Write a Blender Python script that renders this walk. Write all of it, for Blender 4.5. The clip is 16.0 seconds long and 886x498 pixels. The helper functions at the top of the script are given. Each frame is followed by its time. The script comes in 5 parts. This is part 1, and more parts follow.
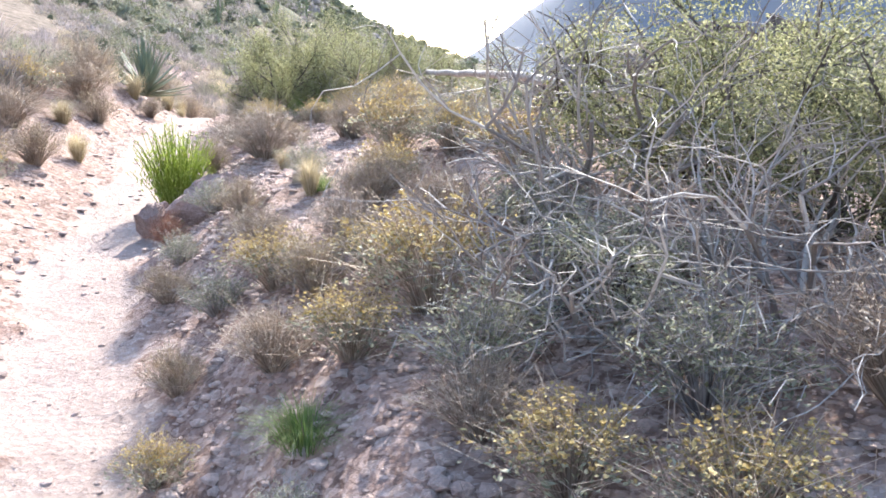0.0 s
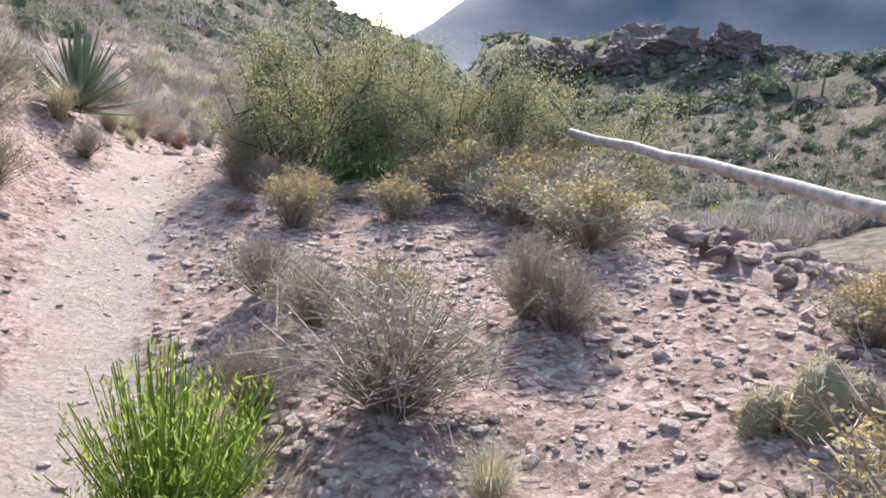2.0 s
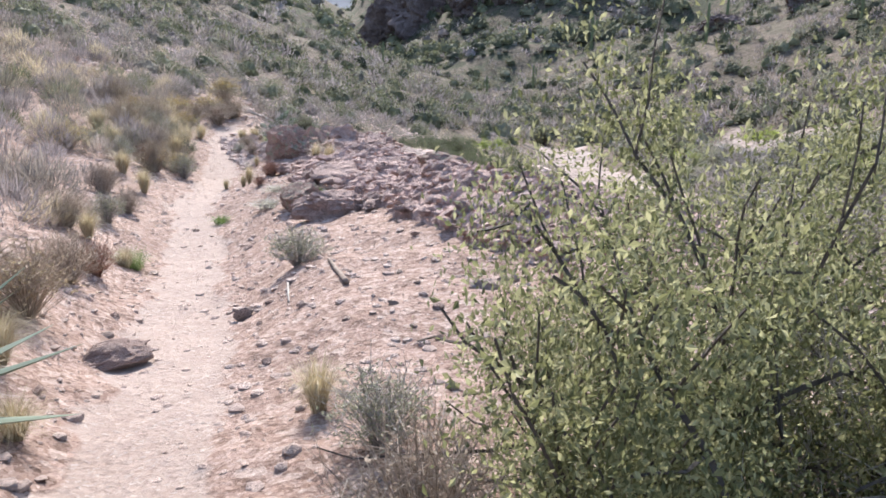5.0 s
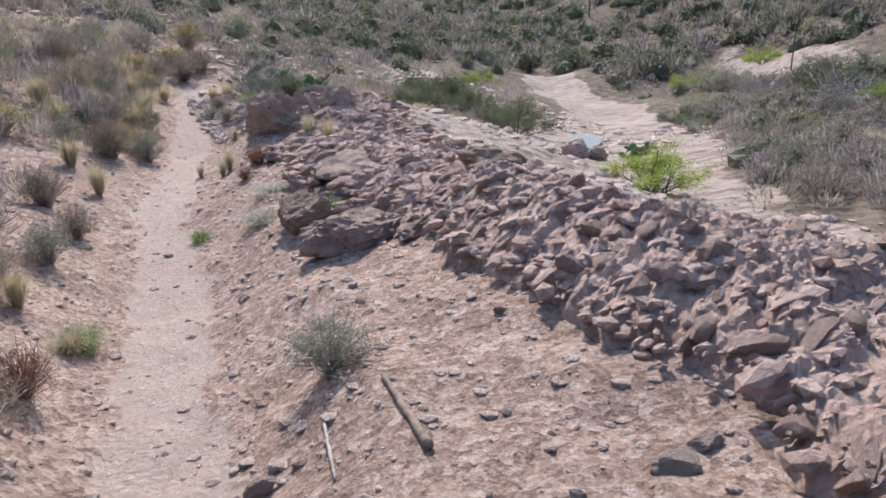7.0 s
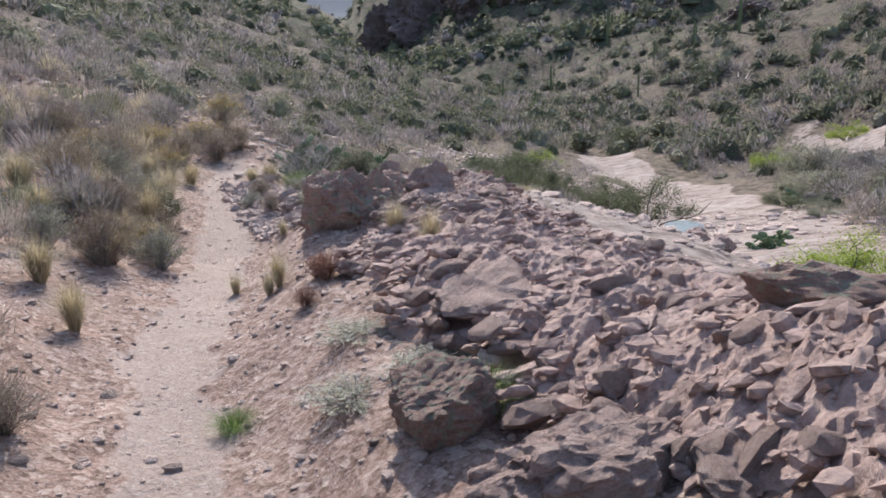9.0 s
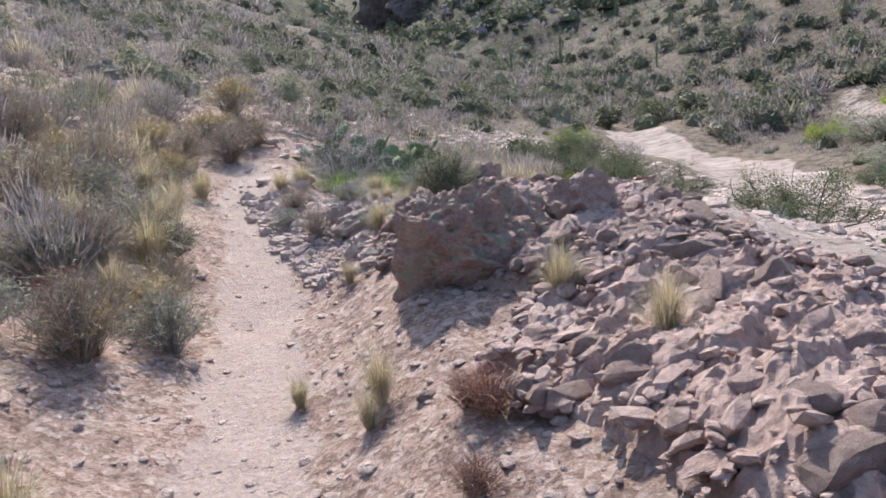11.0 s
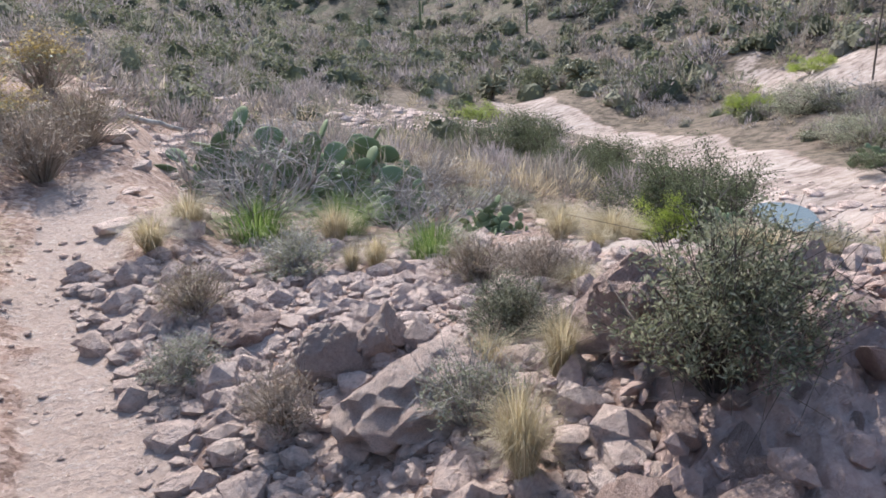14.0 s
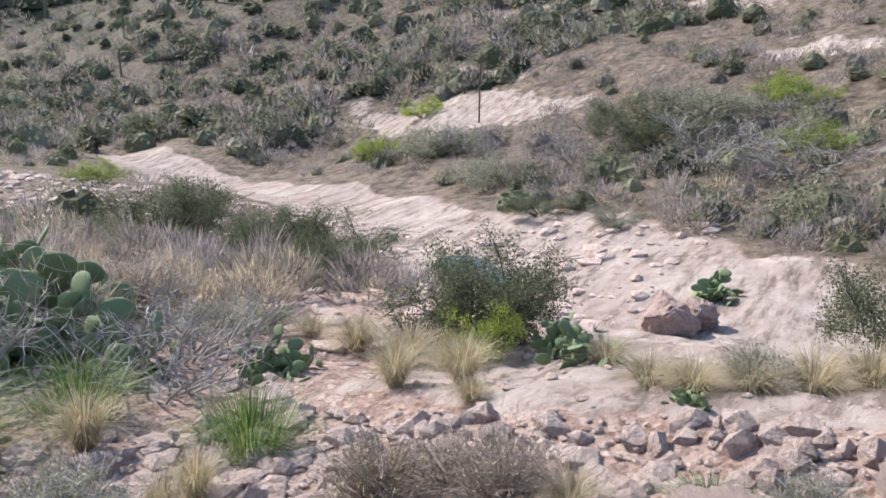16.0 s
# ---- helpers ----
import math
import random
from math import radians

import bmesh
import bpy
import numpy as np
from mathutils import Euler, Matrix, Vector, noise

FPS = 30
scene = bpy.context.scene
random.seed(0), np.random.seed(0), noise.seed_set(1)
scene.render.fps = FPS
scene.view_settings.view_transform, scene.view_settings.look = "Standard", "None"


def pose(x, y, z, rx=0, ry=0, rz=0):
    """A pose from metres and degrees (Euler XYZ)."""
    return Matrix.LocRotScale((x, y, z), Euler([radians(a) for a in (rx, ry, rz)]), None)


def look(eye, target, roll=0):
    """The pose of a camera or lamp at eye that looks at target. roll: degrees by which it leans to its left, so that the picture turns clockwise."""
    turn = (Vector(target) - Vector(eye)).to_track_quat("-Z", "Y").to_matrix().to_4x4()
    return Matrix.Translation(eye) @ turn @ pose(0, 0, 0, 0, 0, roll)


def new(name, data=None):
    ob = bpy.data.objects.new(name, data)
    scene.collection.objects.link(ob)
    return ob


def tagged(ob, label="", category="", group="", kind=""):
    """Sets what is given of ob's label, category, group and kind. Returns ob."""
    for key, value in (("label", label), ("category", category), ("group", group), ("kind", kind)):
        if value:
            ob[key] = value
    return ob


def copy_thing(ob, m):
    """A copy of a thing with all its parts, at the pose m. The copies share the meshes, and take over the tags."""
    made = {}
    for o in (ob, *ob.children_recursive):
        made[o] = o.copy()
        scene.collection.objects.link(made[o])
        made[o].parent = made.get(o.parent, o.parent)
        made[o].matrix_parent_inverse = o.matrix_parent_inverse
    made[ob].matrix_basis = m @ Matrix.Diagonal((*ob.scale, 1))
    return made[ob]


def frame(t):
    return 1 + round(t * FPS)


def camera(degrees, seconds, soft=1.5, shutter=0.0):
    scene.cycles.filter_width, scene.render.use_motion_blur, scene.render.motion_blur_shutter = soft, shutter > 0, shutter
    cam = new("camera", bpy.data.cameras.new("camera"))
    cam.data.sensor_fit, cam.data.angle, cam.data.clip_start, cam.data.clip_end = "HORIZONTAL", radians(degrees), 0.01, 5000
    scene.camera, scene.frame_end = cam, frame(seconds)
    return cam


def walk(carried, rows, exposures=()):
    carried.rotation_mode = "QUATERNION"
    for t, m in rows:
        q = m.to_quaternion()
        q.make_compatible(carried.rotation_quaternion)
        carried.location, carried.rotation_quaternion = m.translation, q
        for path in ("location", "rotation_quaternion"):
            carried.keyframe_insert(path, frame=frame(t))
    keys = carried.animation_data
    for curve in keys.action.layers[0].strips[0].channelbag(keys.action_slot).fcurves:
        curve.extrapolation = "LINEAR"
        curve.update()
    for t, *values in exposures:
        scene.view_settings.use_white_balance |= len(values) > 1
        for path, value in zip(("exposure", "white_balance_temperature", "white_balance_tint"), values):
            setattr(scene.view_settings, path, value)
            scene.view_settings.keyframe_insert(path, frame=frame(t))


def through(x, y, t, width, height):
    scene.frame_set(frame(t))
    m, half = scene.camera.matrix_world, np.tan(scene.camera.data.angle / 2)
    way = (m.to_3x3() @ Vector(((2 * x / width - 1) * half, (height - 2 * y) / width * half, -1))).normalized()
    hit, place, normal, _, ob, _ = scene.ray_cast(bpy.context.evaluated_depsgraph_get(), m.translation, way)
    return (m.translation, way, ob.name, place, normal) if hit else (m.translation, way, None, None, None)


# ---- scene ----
cam = camera(55.0, 16.0, soft=1.7)

PATH = [
    (0, (0.0, -0.0, 1.499), (0.327, 1.934, 1.11), 0.7),
    (0.5, (-0.236, 1.067, 1.587), (0.046, 2.989, 1.112), 0.6),
    (1, (-0.395, 1.981, 1.696), (-0.041, 3.889, 1.215), 3.1),
    (1.5, (-0.57, 2.917, 1.782), (-0.125, 4.816, 1.336), 4.8),
    (2, (-0.721, 3.879, 1.912), (-0.22, 5.769, 1.49), 5.3),
    (2.5, (-0.895, 4.742, 2.032), (-0.325, 6.618, 1.638), 5.0),
    (3, (-1.028, 5.672, 2.088), (-0.416, 7.537, 1.704), 5.0),
    (3.5, (-1.12, 6.548, 2.147), (-0.472, 8.385, 1.692), 4.0),
    (4, (-1.181, 7.454, 2.221), (-0.504, 9.258, 1.684), 1.8),
    (4.5, (-1.214, 8.281, 2.302), (-0.5, 10.058, 1.724), 0.5),
    (4.7, (-1.215, 8.599, 2.326), (-0.488, 10.383, 1.788), 1.2),
    (6.8, (-0.975, 10.93, 2.594), (-0.221, 12.627, 1.851), -1.4),
    (7, (-0.938, 11.178, 2.542), (-0.177, 12.881, 1.822), -0.8),
    (7.5, (-0.839, 11.81, 2.407), (-0.066, 13.53, 1.74), -0.2),
    (8, (-0.661, 12.641, 2.183), (0.101, 14.394, 1.593), 0.3),
    (8.5, (-0.524, 13.52, 2.006), (0.206, 15.301, 1.464), -1.3),
    (9, (-0.497, 14.336, 1.915), (0.226, 16.122, 1.38), -1.7),
    (9.2, (-0.499, 14.684, 1.883), (0.226, 16.471, 1.353), -1.4),
    (11.3, (-0.285, 17.512, 1.639), (0.435, 19.282, 1.048), -4.1),
    (11.5, (-0.256, 17.842, 1.597), (0.466, 19.61, 1.005), -4.3),
    (12, (-0.127, 18.586, 1.48), (0.571, 20.364, 0.886), -4.7),
    (12.5, (0.031, 19.367, 1.381), (0.706, 21.13, 0.721), -4.4),
    (13, (0.138, 19.948, 1.365), (0.908, 21.686, 0.743), -4.4),
    (13.5, (0.314, 20.658, 1.271), (1.206, 22.369, 0.744), -2.9),
    (14, (0.406, 21.241, 1.21), (1.421, 22.829, 0.541), -2.4),
    (14.5, (0.469, 21.621, 1.205), (1.622, 23.104, 0.519), -1.4),
    (15, (0.431, 21.947, 1.255), (1.739, 23.336, 0.655), -0.7),
    (15.5, (0.526, 22.466, 1.237), (1.993, 23.691, 0.648), -0.3),
    (16, (0.600, 22.860, 1.300), (2.255, 23.810, 0.702), 0.5),
]
EXPOSURES = [(0.0, 2.0), (0.5, 1.65), (1.5, 1.35), (2.5, 1.3), (4.5, 1.25), (7.0, 0.62), (9.0, 0.62), (11.5, 0.93), (14.0, 0.95), (16.0, 0.92)]
walk(cam, [(t, look(eye, target, roll)) for t, eye, target, roll in PATH], EXPOSURES)

# ---- sky and sun ----
SUN_UP, SUN_WAY = radians(35), radians(16)
world = bpy.data.worlds.new("sky")
scene.world = world
world.use_nodes = True
sky = world.node_tree.nodes.new("ShaderNodeTexSky")
sky.sky_type, sky.sun_disc, sky.sun_elevation, sky.sun_rotation = "NISHITA", False, SUN_UP, SUN_WAY
sky.air_density, sky.dust_density = 1.0, 1.0
backdrop = world.node_tree.nodes["Background"]
backdrop.inputs["Strength"].default_value = 0.15
world.node_tree.links.new(sky.outputs[0], backdrop.inputs["Color"])
sun_data = bpy.data.lights.new("sun", "SUN")
sun_data.energy, sun_data.angle, sun_data.color = 3.7, radians(0.6), (1.0, 0.94, 0.87)
sun = new("sun", sun_data)
sun.matrix_world = look((80 * math.sin(SUN_WAY) * math.cos(SUN_UP), 80 * math.cos(SUN_WAY) * math.cos(SUN_UP), 80 * math.sin(SUN_UP)), (0, 0, 0))

# ---- materials ----
def nodes_of(name):
    m = bpy.data.materials.new(name)
    m.use_nodes = True
    t = m.node_tree
    return m, t, t.nodes["Principled BSDF"]


def node(t, kind, **inputs):
    n = t.nodes.new("ShaderNode" + kind)
    for key, value in inputs.items():
        if isinstance(value, bpy.types.NodeSocket):
            t.links.new(value, n.inputs[key])
        else:
            n.inputs[key].default_value = value
    return n


def noise_at(t, scale, detail=5.0, where=None, rough=0.6):
    n = node(t, "TexNoise", Scale=scale, Detail=detail, Roughness=rough)
    t.links.new((where or node(t, "NewGeometry").outputs["Position"]), n.inputs["Vector"])
    return n.outputs["Fac"]


def ramp(t, fac, stops):
    n = t.nodes.new("ShaderNodeValToRGB")
    t.links.new(fac, n.inputs[0])
    e = n.color_ramp.elements
    while len(e) < len(stops):
        e.new(0.5)
    for k, (at, colour) in enumerate(stops):
        e[k].position, e[k].color = at, (*colour, 1) if len(colour) == 3 else colour
    return n.outputs["Color"]


def mixed(t, fac, a, b, how="MIX"):
    n = t.nodes.new("ShaderNodeMix")
    n.data_type, n.blend_type = "RGBA", how
    for socket, value in ((n.inputs[0], fac), (n.inputs[6], a), (n.inputs[7], b)):
        if isinstance(value, bpy.types.NodeSocket):
            t.links.new(value, socket)
        else:
            socket.default_value = value if isinstance(value, float) else (*value, 1)
    return n.outputs[2]


def bumped(t, shader, height, strength, distance):
    n = node(t, "Bump", Strength=strength, Distance=distance, Height=height)
    t.links.new(n.outputs[0], shader.inputs["Normal"])


def rock_material(name, dark, mid, light, scale=1.0, lichen=None):
    m, t, p = nodes_of(name)
    where = node(t, "TexCoord").outputs["Object"]
    big, fine = noise_at(t, 3.5 * scale, 6, where), noise_at(t, 26 * scale, 8, where, 0.7)
    c = ramp(t, big, [(0.3, dark), (0.5, mid), (0.72, light)])
    c = mixed(t, 0.5, c, ramp(t, fine, [(0.3, tuple(v * 0.45 for v in dark)), (0.52, mid), (0.75, light)]))
    turned = node(t, "Mapping", Vector=where, Rotation=(0.25, 0, -0.5), Scale=(4.0, 22.0, 22.0))
    grain = noise_at(t, 1.0 * scale, 8, turned.outputs[0], 0.7)
    c = mixed(t, 0.7, c, ramp(t, grain, [(0.3, (0.6, 0.56, 0.54)), (0.48, (1, 1, 1)), (0.7, (1.12, 1.1, 1.08))]), "MULTIPLY")
    rnd = node(t, "ObjectInfo").outputs["Random"]
    c = mixed(t, 0.55, c, ramp(t, rnd, [(0.0, (0.86, 0.82, 0.8)), (1.0, (1.1, 1.03, 0.98))]), "MULTIPLY")
    if lichen:
        patch = ramp(t, noise_at(t, 7 * scale, 6, where), [(0.52, (0, 0, 0)), (0.62, (1, 1, 1))])
        c = mixed(t, patch, c, lichen)
    t.links.new(c, p.inputs["Base Color"])
    p.inputs["Roughness"].default_value = 0.9
    p.inputs["Specular IOR Level"].default_value = 0.25
    bumped(t, p, mixed(t, 0.5, mixed(t, 0.5, fine, grain), noise_at(t, 9 * scale, 8, where, 0.75)), 1.0, 0.07)
    return m


def leaf_material(name, a, b, c, through=0.4, rough=0.6):
    """Thin leaf or stem: three tones by island, let through by light from behind."""
    m, t, p = nodes_of(name)
    rnd = node(t, "NewGeometry").outputs["Random Per Island"]
    col = ramp(t, rnd, [(0.05, a), (0.5, b), (0.95, c)])
    own = node(t, "ObjectInfo").outputs["Random"]
    col = mixed(t, 0.6, col, ramp(t, own, [(0.0, (0.7, 0.72, 0.75)), (1.0, (1.0, 1.0, 0.95))]), "MULTIPLY")
    t.links.new(col, p.inputs["Base Color"])
    p.inputs["Roughness"].default_value = rough
    p.inputs["Specular IOR Level"].default_value = 0.3
    if through:
        back = node(t, "BsdfTranslucent", Color=col)
        both = node(t, "MixShader", Fac=through)
        t.links.new(p.outputs[0], both.inputs[1])
        t.links.new(back.outputs[0], both.inputs[2])
        t.links.new(both.outputs[0], t.nodes["Material Output"].inputs["Surface"])
    return m


def scrub_material():
    """Far scrub: the tone of each bush, with a little change from leaf to leaf."""
    m, t, p = nodes_of("mixed desert scrub")
    tone = t.nodes.new("ShaderNodeAttribute")
    tone.attribute_name = "tone"
    col = ramp(t, tone.outputs["Fac"], [(0.0, (0.10, 0.112, 0.07)), (0.2, (0.165, 0.175, 0.105)), (0.38, (0.25, 0.25, 0.175)), (0.55, (0.28, 0.245, 0.24)), (0.72, (0.36, 0.32, 0.335)), (0.88, (0.48, 0.41, 0.31)), (1.0, (0.58, 0.50, 0.36))])
    rnd = node(t, "NewGeometry").outputs["Random Per Island"]
    col = mixed(t, 1.0, col, ramp(t, rnd, [(0.0, (0.55, 0.55, 0.55)), (1.0, (1.35, 1.35, 1.3))]), "MULTIPLY")
    t.links.new(col, p.inputs["Base Color"])
    p.inputs["Roughness"].default_value = 0.8
    back = node(t, "BsdfTranslucent", Color=col)
    both = node(t, "MixShader", Fac=0.35)
    t.links.new(p.outputs[0], both.inputs[1])
    t.links.new(back.outputs[0], both.inputs[2])
    t.links.new(both.outputs[0], t.nodes["Material Output"].inputs["Surface"])
    return m


def bark_material(name, dark, light, scale=1.0):
    m, t, p = nodes_of(name)
    where = node(t, "TexCoord").outputs["Object"]
    fine = noise_at(t, 40 * scale, 6, where)
    t.links.new(ramp(t, fine, [(0.3, dark), (0.7, light)]), p.inputs["Base Color"])
    p.inputs["Roughness"].default_value = 0.85
    bumped(t, p, fine, 0.5, 0.01)
    return m


def ground_material():
    m, t, p = nodes_of("desert ground")
    get = lambda key: t.nodes.new("ShaderNodeAttribute")  # noqa: E731
    masks = {}
    for key in ("trail", "pale", "rough", "scrub", "haze_tint", "far"):
        n = get(key)
        n.attribute_name = key
        masks[key] = n.outputs["Fac"]
    where = node(t, "NewGeometry").outputs["Position"]
    warp = node(t, "VectorMath", Vector=where)
    cells = node(t, "TexVoronoi", Scale=24.0, Randomness=1.0)
    t.links.new(warp.outputs[0], cells.inputs["Vector"])
    small = node(t, "TexVoronoi", Scale=70.0)
    t.links.new(where, small.inputs["Vector"])
    big, mid, fine = noise_at(t, 0.8, 6), noise_at(t, 5.0, 8), noise_at(t, 45.0, 8, None, 0.7)
    cell = node(t, "SeparateColor", Color=cells.outputs["Color"]).outputs[0]
    tiny = node(t, "SeparateColor", Color=small.outputs["Color"]).outputs[0]
    gravel = ramp(t, cell, [(0.0, (0.16, 0.098, 0.08)), (0.4, (0.36, 0.238, 0.195)), (0.75, (0.50, 0.36, 0.31)), (1.0, (0.64, 0.52, 0.465))])
    gravel = mixed(t, 0.45, gravel, ramp(t, tiny, [(0.0, (0.13, 0.09, 0.073)), (0.5, (0.35, 0.255, 0.215)), (1.0, (0.60, 0.49, 0.44))]))
    gravel = mixed(t, 0.5, gravel, ramp(t, mid, [(0.3, (0.55, 0.5, 0.48)), (0.65, (1, 1, 1))]), "MULTIPLY")
    dust = mixed(t, 0.5, ramp(t, mid, [(0.3, (0.32, 0.24, 0.205)), (0.7, (0.47, 0.375, 0.335))]), ramp(t, fine, [(0.3, (0.27, 0.20, 0.17)), (0.5, (0.43, 0.34, 0.30)), (0.75, (0.55, 0.46, 0.42))]))
    dust = mixed(t, ramp(t, tiny, [(0.72, (0, 0, 0)), (0.86, (0.6, 0.6, 0.6))]), dust, mixed(t, cell, (0.22, 0.165, 0.145), (0.56, 0.49, 0.46)))
    pale = mixed(t, 0.5, ramp(t, mid, [(0.3, (0.20, 0.155, 0.14)), (0.5, (0.40, 0.33, 0.30)), (0.8, (0.55, 0.48, 0.45))]), ramp(t, big, [(0.35, (0.31, 0.245, 0.22)), (0.65, (0.52, 0.45, 0.415))]))
    turned = node(t, "Mapping", Vector=where, Rotation=(0, 0, -0.5), Scale=(0.8, 4.0, 4.0))
    parting = noise_at(t, 1.4, 8, turned.outputs[0], 0.7)
    pale = mixed(t, 0.85, pale, ramp(t, parting, [(0.38, (0.34, 0.30, 0.28)), (0.48, (0.85, 0.82, 0.8)), (0.6, (1.05, 1.05, 1.05))]), "MULTIPLY")
    rock = mixed(t, 0.5, ramp(t, mid, [(0.3, (0.15, 0.105, 0.095)), (0.55, (0.27, 0.20, 0.185)), (0.8, (0.42, 0.35, 0.33))]), ramp(t, fine, [(0.3, (0.12, 0.085, 0.08)), (0.55, (0.27, 0.21, 0.195)), (0.8, (0.46, 0.39, 0.37))]))
    scrub = mixed(t, 0.5, ramp(t, big, [(0.3, (0.12, 0.10, 0.08)), (0.55, (0.19, 0.15, 0.125)), (0.8, (0.30, 0.225, 0.20))]), ramp(t, mid, [(0.38, (0.075, 0.07, 0.05)), (0.66, (0.30, 0.235, 0.205))]))
    edge = lambda key: ramp(t, mixed(t, 0.5, masks[key], mid, "LINEAR_LIGHT"), [(0.38, (0, 0, 0)), (0.62, (1, 1, 1))])  # noqa: E731
    c = mixed(t, edge("scrub"), gravel, scrub)
    dots = ramp(t, noise_at(t, 0.45, 3), [(0.47, (0, 0, 0)), (0.56, (1, 1, 1))])
    speck = t.nodes.new("ShaderNodeMath")
    t.links.new(masks["far"], speck.inputs[0])
    speck.operation = "MULTIPLY"
    t.links.new(dots, speck.inputs[1])
    cover = t.nodes.new("ShaderNodeMath")
    cover.operation = "MULTIPLY"
    t.links.new(masks["far"], cover.inputs[0])
    cover.inputs[1].default_value = 0.6
    c = mixed(t, cover.outputs[0], c, (0.115, 0.105, 0.08))
    c = mixed(t, speck.outputs[0], c, (0.075, 0.085, 0.055))
    mottle = ramp(t, noise_at(t, 2.6, 6, None, 0.7), [(0.38, (0.45, 0.44, 0.40)), (0.52, (0.95, 0.93, 0.9)), (0.66, (1.2, 1.15, 1.1))])
    c = mixed(t, edge("scrub"), c, mixed(t, 1.0, c, mottle, "MULTIPLY"))
    # aerial haze painted into the base colour: distant land turns blue
    c = mixed(t, masks["haze_tint"], c, mixed(t, noise_at(t, 0.03, 8), (0.065, 0.085, 0.12), (0.14, 0.165, 0.205)))
    c = mixed(t, edge("rough"), c, rock)
    c = mixed(t, edge("pale"), c, pale)
    c = mixed(t, edge("trail"), c, dust)
    t.links.new(c, p.inputs["Base Color"])
    p.inputs["Roughness"].default_value = 0.95
    p.inputs["Specular IOR Level"].default_value = 0.15
    h = mixed(t, 0.6, mixed(t, 0.4, cells.outputs["Distance"], mid), fine)
    bumped(t, p, mixed(t, 0.35, h, parting), 0.9, 0.045)
    return m


GROUND = ground_material()
SCRUB = scrub_material()
ROCK = rock_material("pinkish rock", (0.31, 0.22, 0.195), (0.53, 0.395, 0.36), (0.70, 0.58, 0.545))
ROCK_LICHEN = rock_material("lichened rock", (0.26, 0.17, 0.145), (0.46, 0.32, 0.28), (0.62, 0.50, 0.46), 1.0, (0.34, 0.35, 0.27))
ROCK_DARK = rock_material("dark cliff rock", (0.09, 0.07, 0.07), (0.18, 0.135, 0.13), (0.30, 0.24, 0.23), 1.0)
STONE = rock_material("broken stone", (0.48, 0.36, 0.32), (0.66, 0.53, 0.485), (0.78, 0.69, 0.65), 2.0)
TWIG = leaf_material("dry twigs", (0.3, 0.245, 0.205), (0.5, 0.42, 0.355), (0.68, 0.59, 0.5), 0.45)
TWIG_GREY = leaf_material("grey twigs", (0.27, 0.24, 0.235), (0.45, 0.415, 0.4), (0.62, 0.585, 0.565), 0.35)
STRAW = leaf_material("straw blades", (0.33, 0.265, 0.165), (0.5, 0.42, 0.275), (0.66, 0.58, 0.42), 0.4)
RUST = leaf_material("reddish dry blades", (0.286, 0.156, 0.117), (0.442, 0.247, 0.182), (0.546, 0.338, 0.260), 0.35)
SAGE = leaf_material("grey green leaves", (0.21, 0.22, 0.15), (0.33, 0.335, 0.24), (0.52, 0.51, 0.39), 0.4)
OLIVE = leaf_material("olive leaves", (0.135, 0.145, 0.068), (0.26, 0.265, 0.138), (0.46, 0.45, 0.27), 0.5)
DEEP = leaf_material("dark green leaves", (0.07, 0.085, 0.045), (0.125, 0.145, 0.078), (0.23, 0.245, 0.15), 0.4)
GREYGREEN = leaf_material("narrow grey-green leaves", (0.15, 0.165, 0.10), (0.26, 0.27, 0.18), (0.42, 0.425, 0.31), 0.45)
LIME = leaf_material("bright green stems", (0.20, 0.27, 0.04), (0.33, 0.42, 0.08), (0.48, 0.54, 0.15), 0.5)
GRASS = leaf_material("green blades", (0.092, 0.161, 0.040), (0.161, 0.253, 0.069), (0.299, 0.356, 0.138), 0.45)
YELLOW = leaf_material("dried yellow flower heads", (0.345, 0.253, 0.103), (0.506, 0.391, 0.161), (0.667, 0.540, 0.276), 0.4)
BARK = bark_material("dark bark", (0.045, 0.035, 0.03), (0.13, 0.105, 0.09))
BROWN_WOOD = bark_material("weathered brown wood", (0.12, 0.085, 0.07), (0.34, 0.26, 0.215), 0.6)
BLEACHED = bark_material("bleached wood", (0.22, 0.19, 0.17), (0.58, 0.53, 0.48), 0.5)
PAD = leaf_material("cactus pad skin", (0.150, 0.195, 0.105), (0.210, 0.270, 0.143), (0.300, 0.330, 0.180), 0.0, 0.8)
BLUE_LEAF = leaf_material("blue green spiky leaves", (0.119, 0.161, 0.119), (0.182, 0.231, 0.168), (0.280, 0.322, 0.224), 0.15, 0.5)
COLUMN = leaf_material("columnar cactus skin", (0.130, 0.156, 0.078), (0.169, 0.202, 0.104), (0.221, 0.247, 0.143), 0.0, 0.6)


def water_material():
    m, t, p = nodes_of("still water")
    p.inputs["Base Color"].default_value = (0.06, 0.075, 0.075, 1)
    p.inputs["Roughness"].default_value = 0.02
    p.inputs["IOR"].default_value = 1.33
    bumped(t, p, noise_at(t, 9.0, 3), 0.35, 0.02)
    return m


WATER = water_material()

# ---- making meshes ----
class Shape:
    """Gathers points and faces for one mesh."""

    def __init__(self):
        self.points, self.faces, self.count = [], [], 0

    def add(self, points, faces):
        self.points.append(np.asarray(points, float))
        self.faces += [tuple(i + self.count for i in f) for f in faces]
        self.count += len(points)

    def mesh(self, name, material, smooth=False):
        me = bpy.data.meshes.new(name)
        me.from_pydata(np.concatenate(self.points).tolist(), [], self.faces)
        me.materials.append(material)
        if smooth:
            me.shade_smooth()
        return me


def thing(name, label, category, group="", kind=""):
    return tagged(new(name), label, category, group, kind)


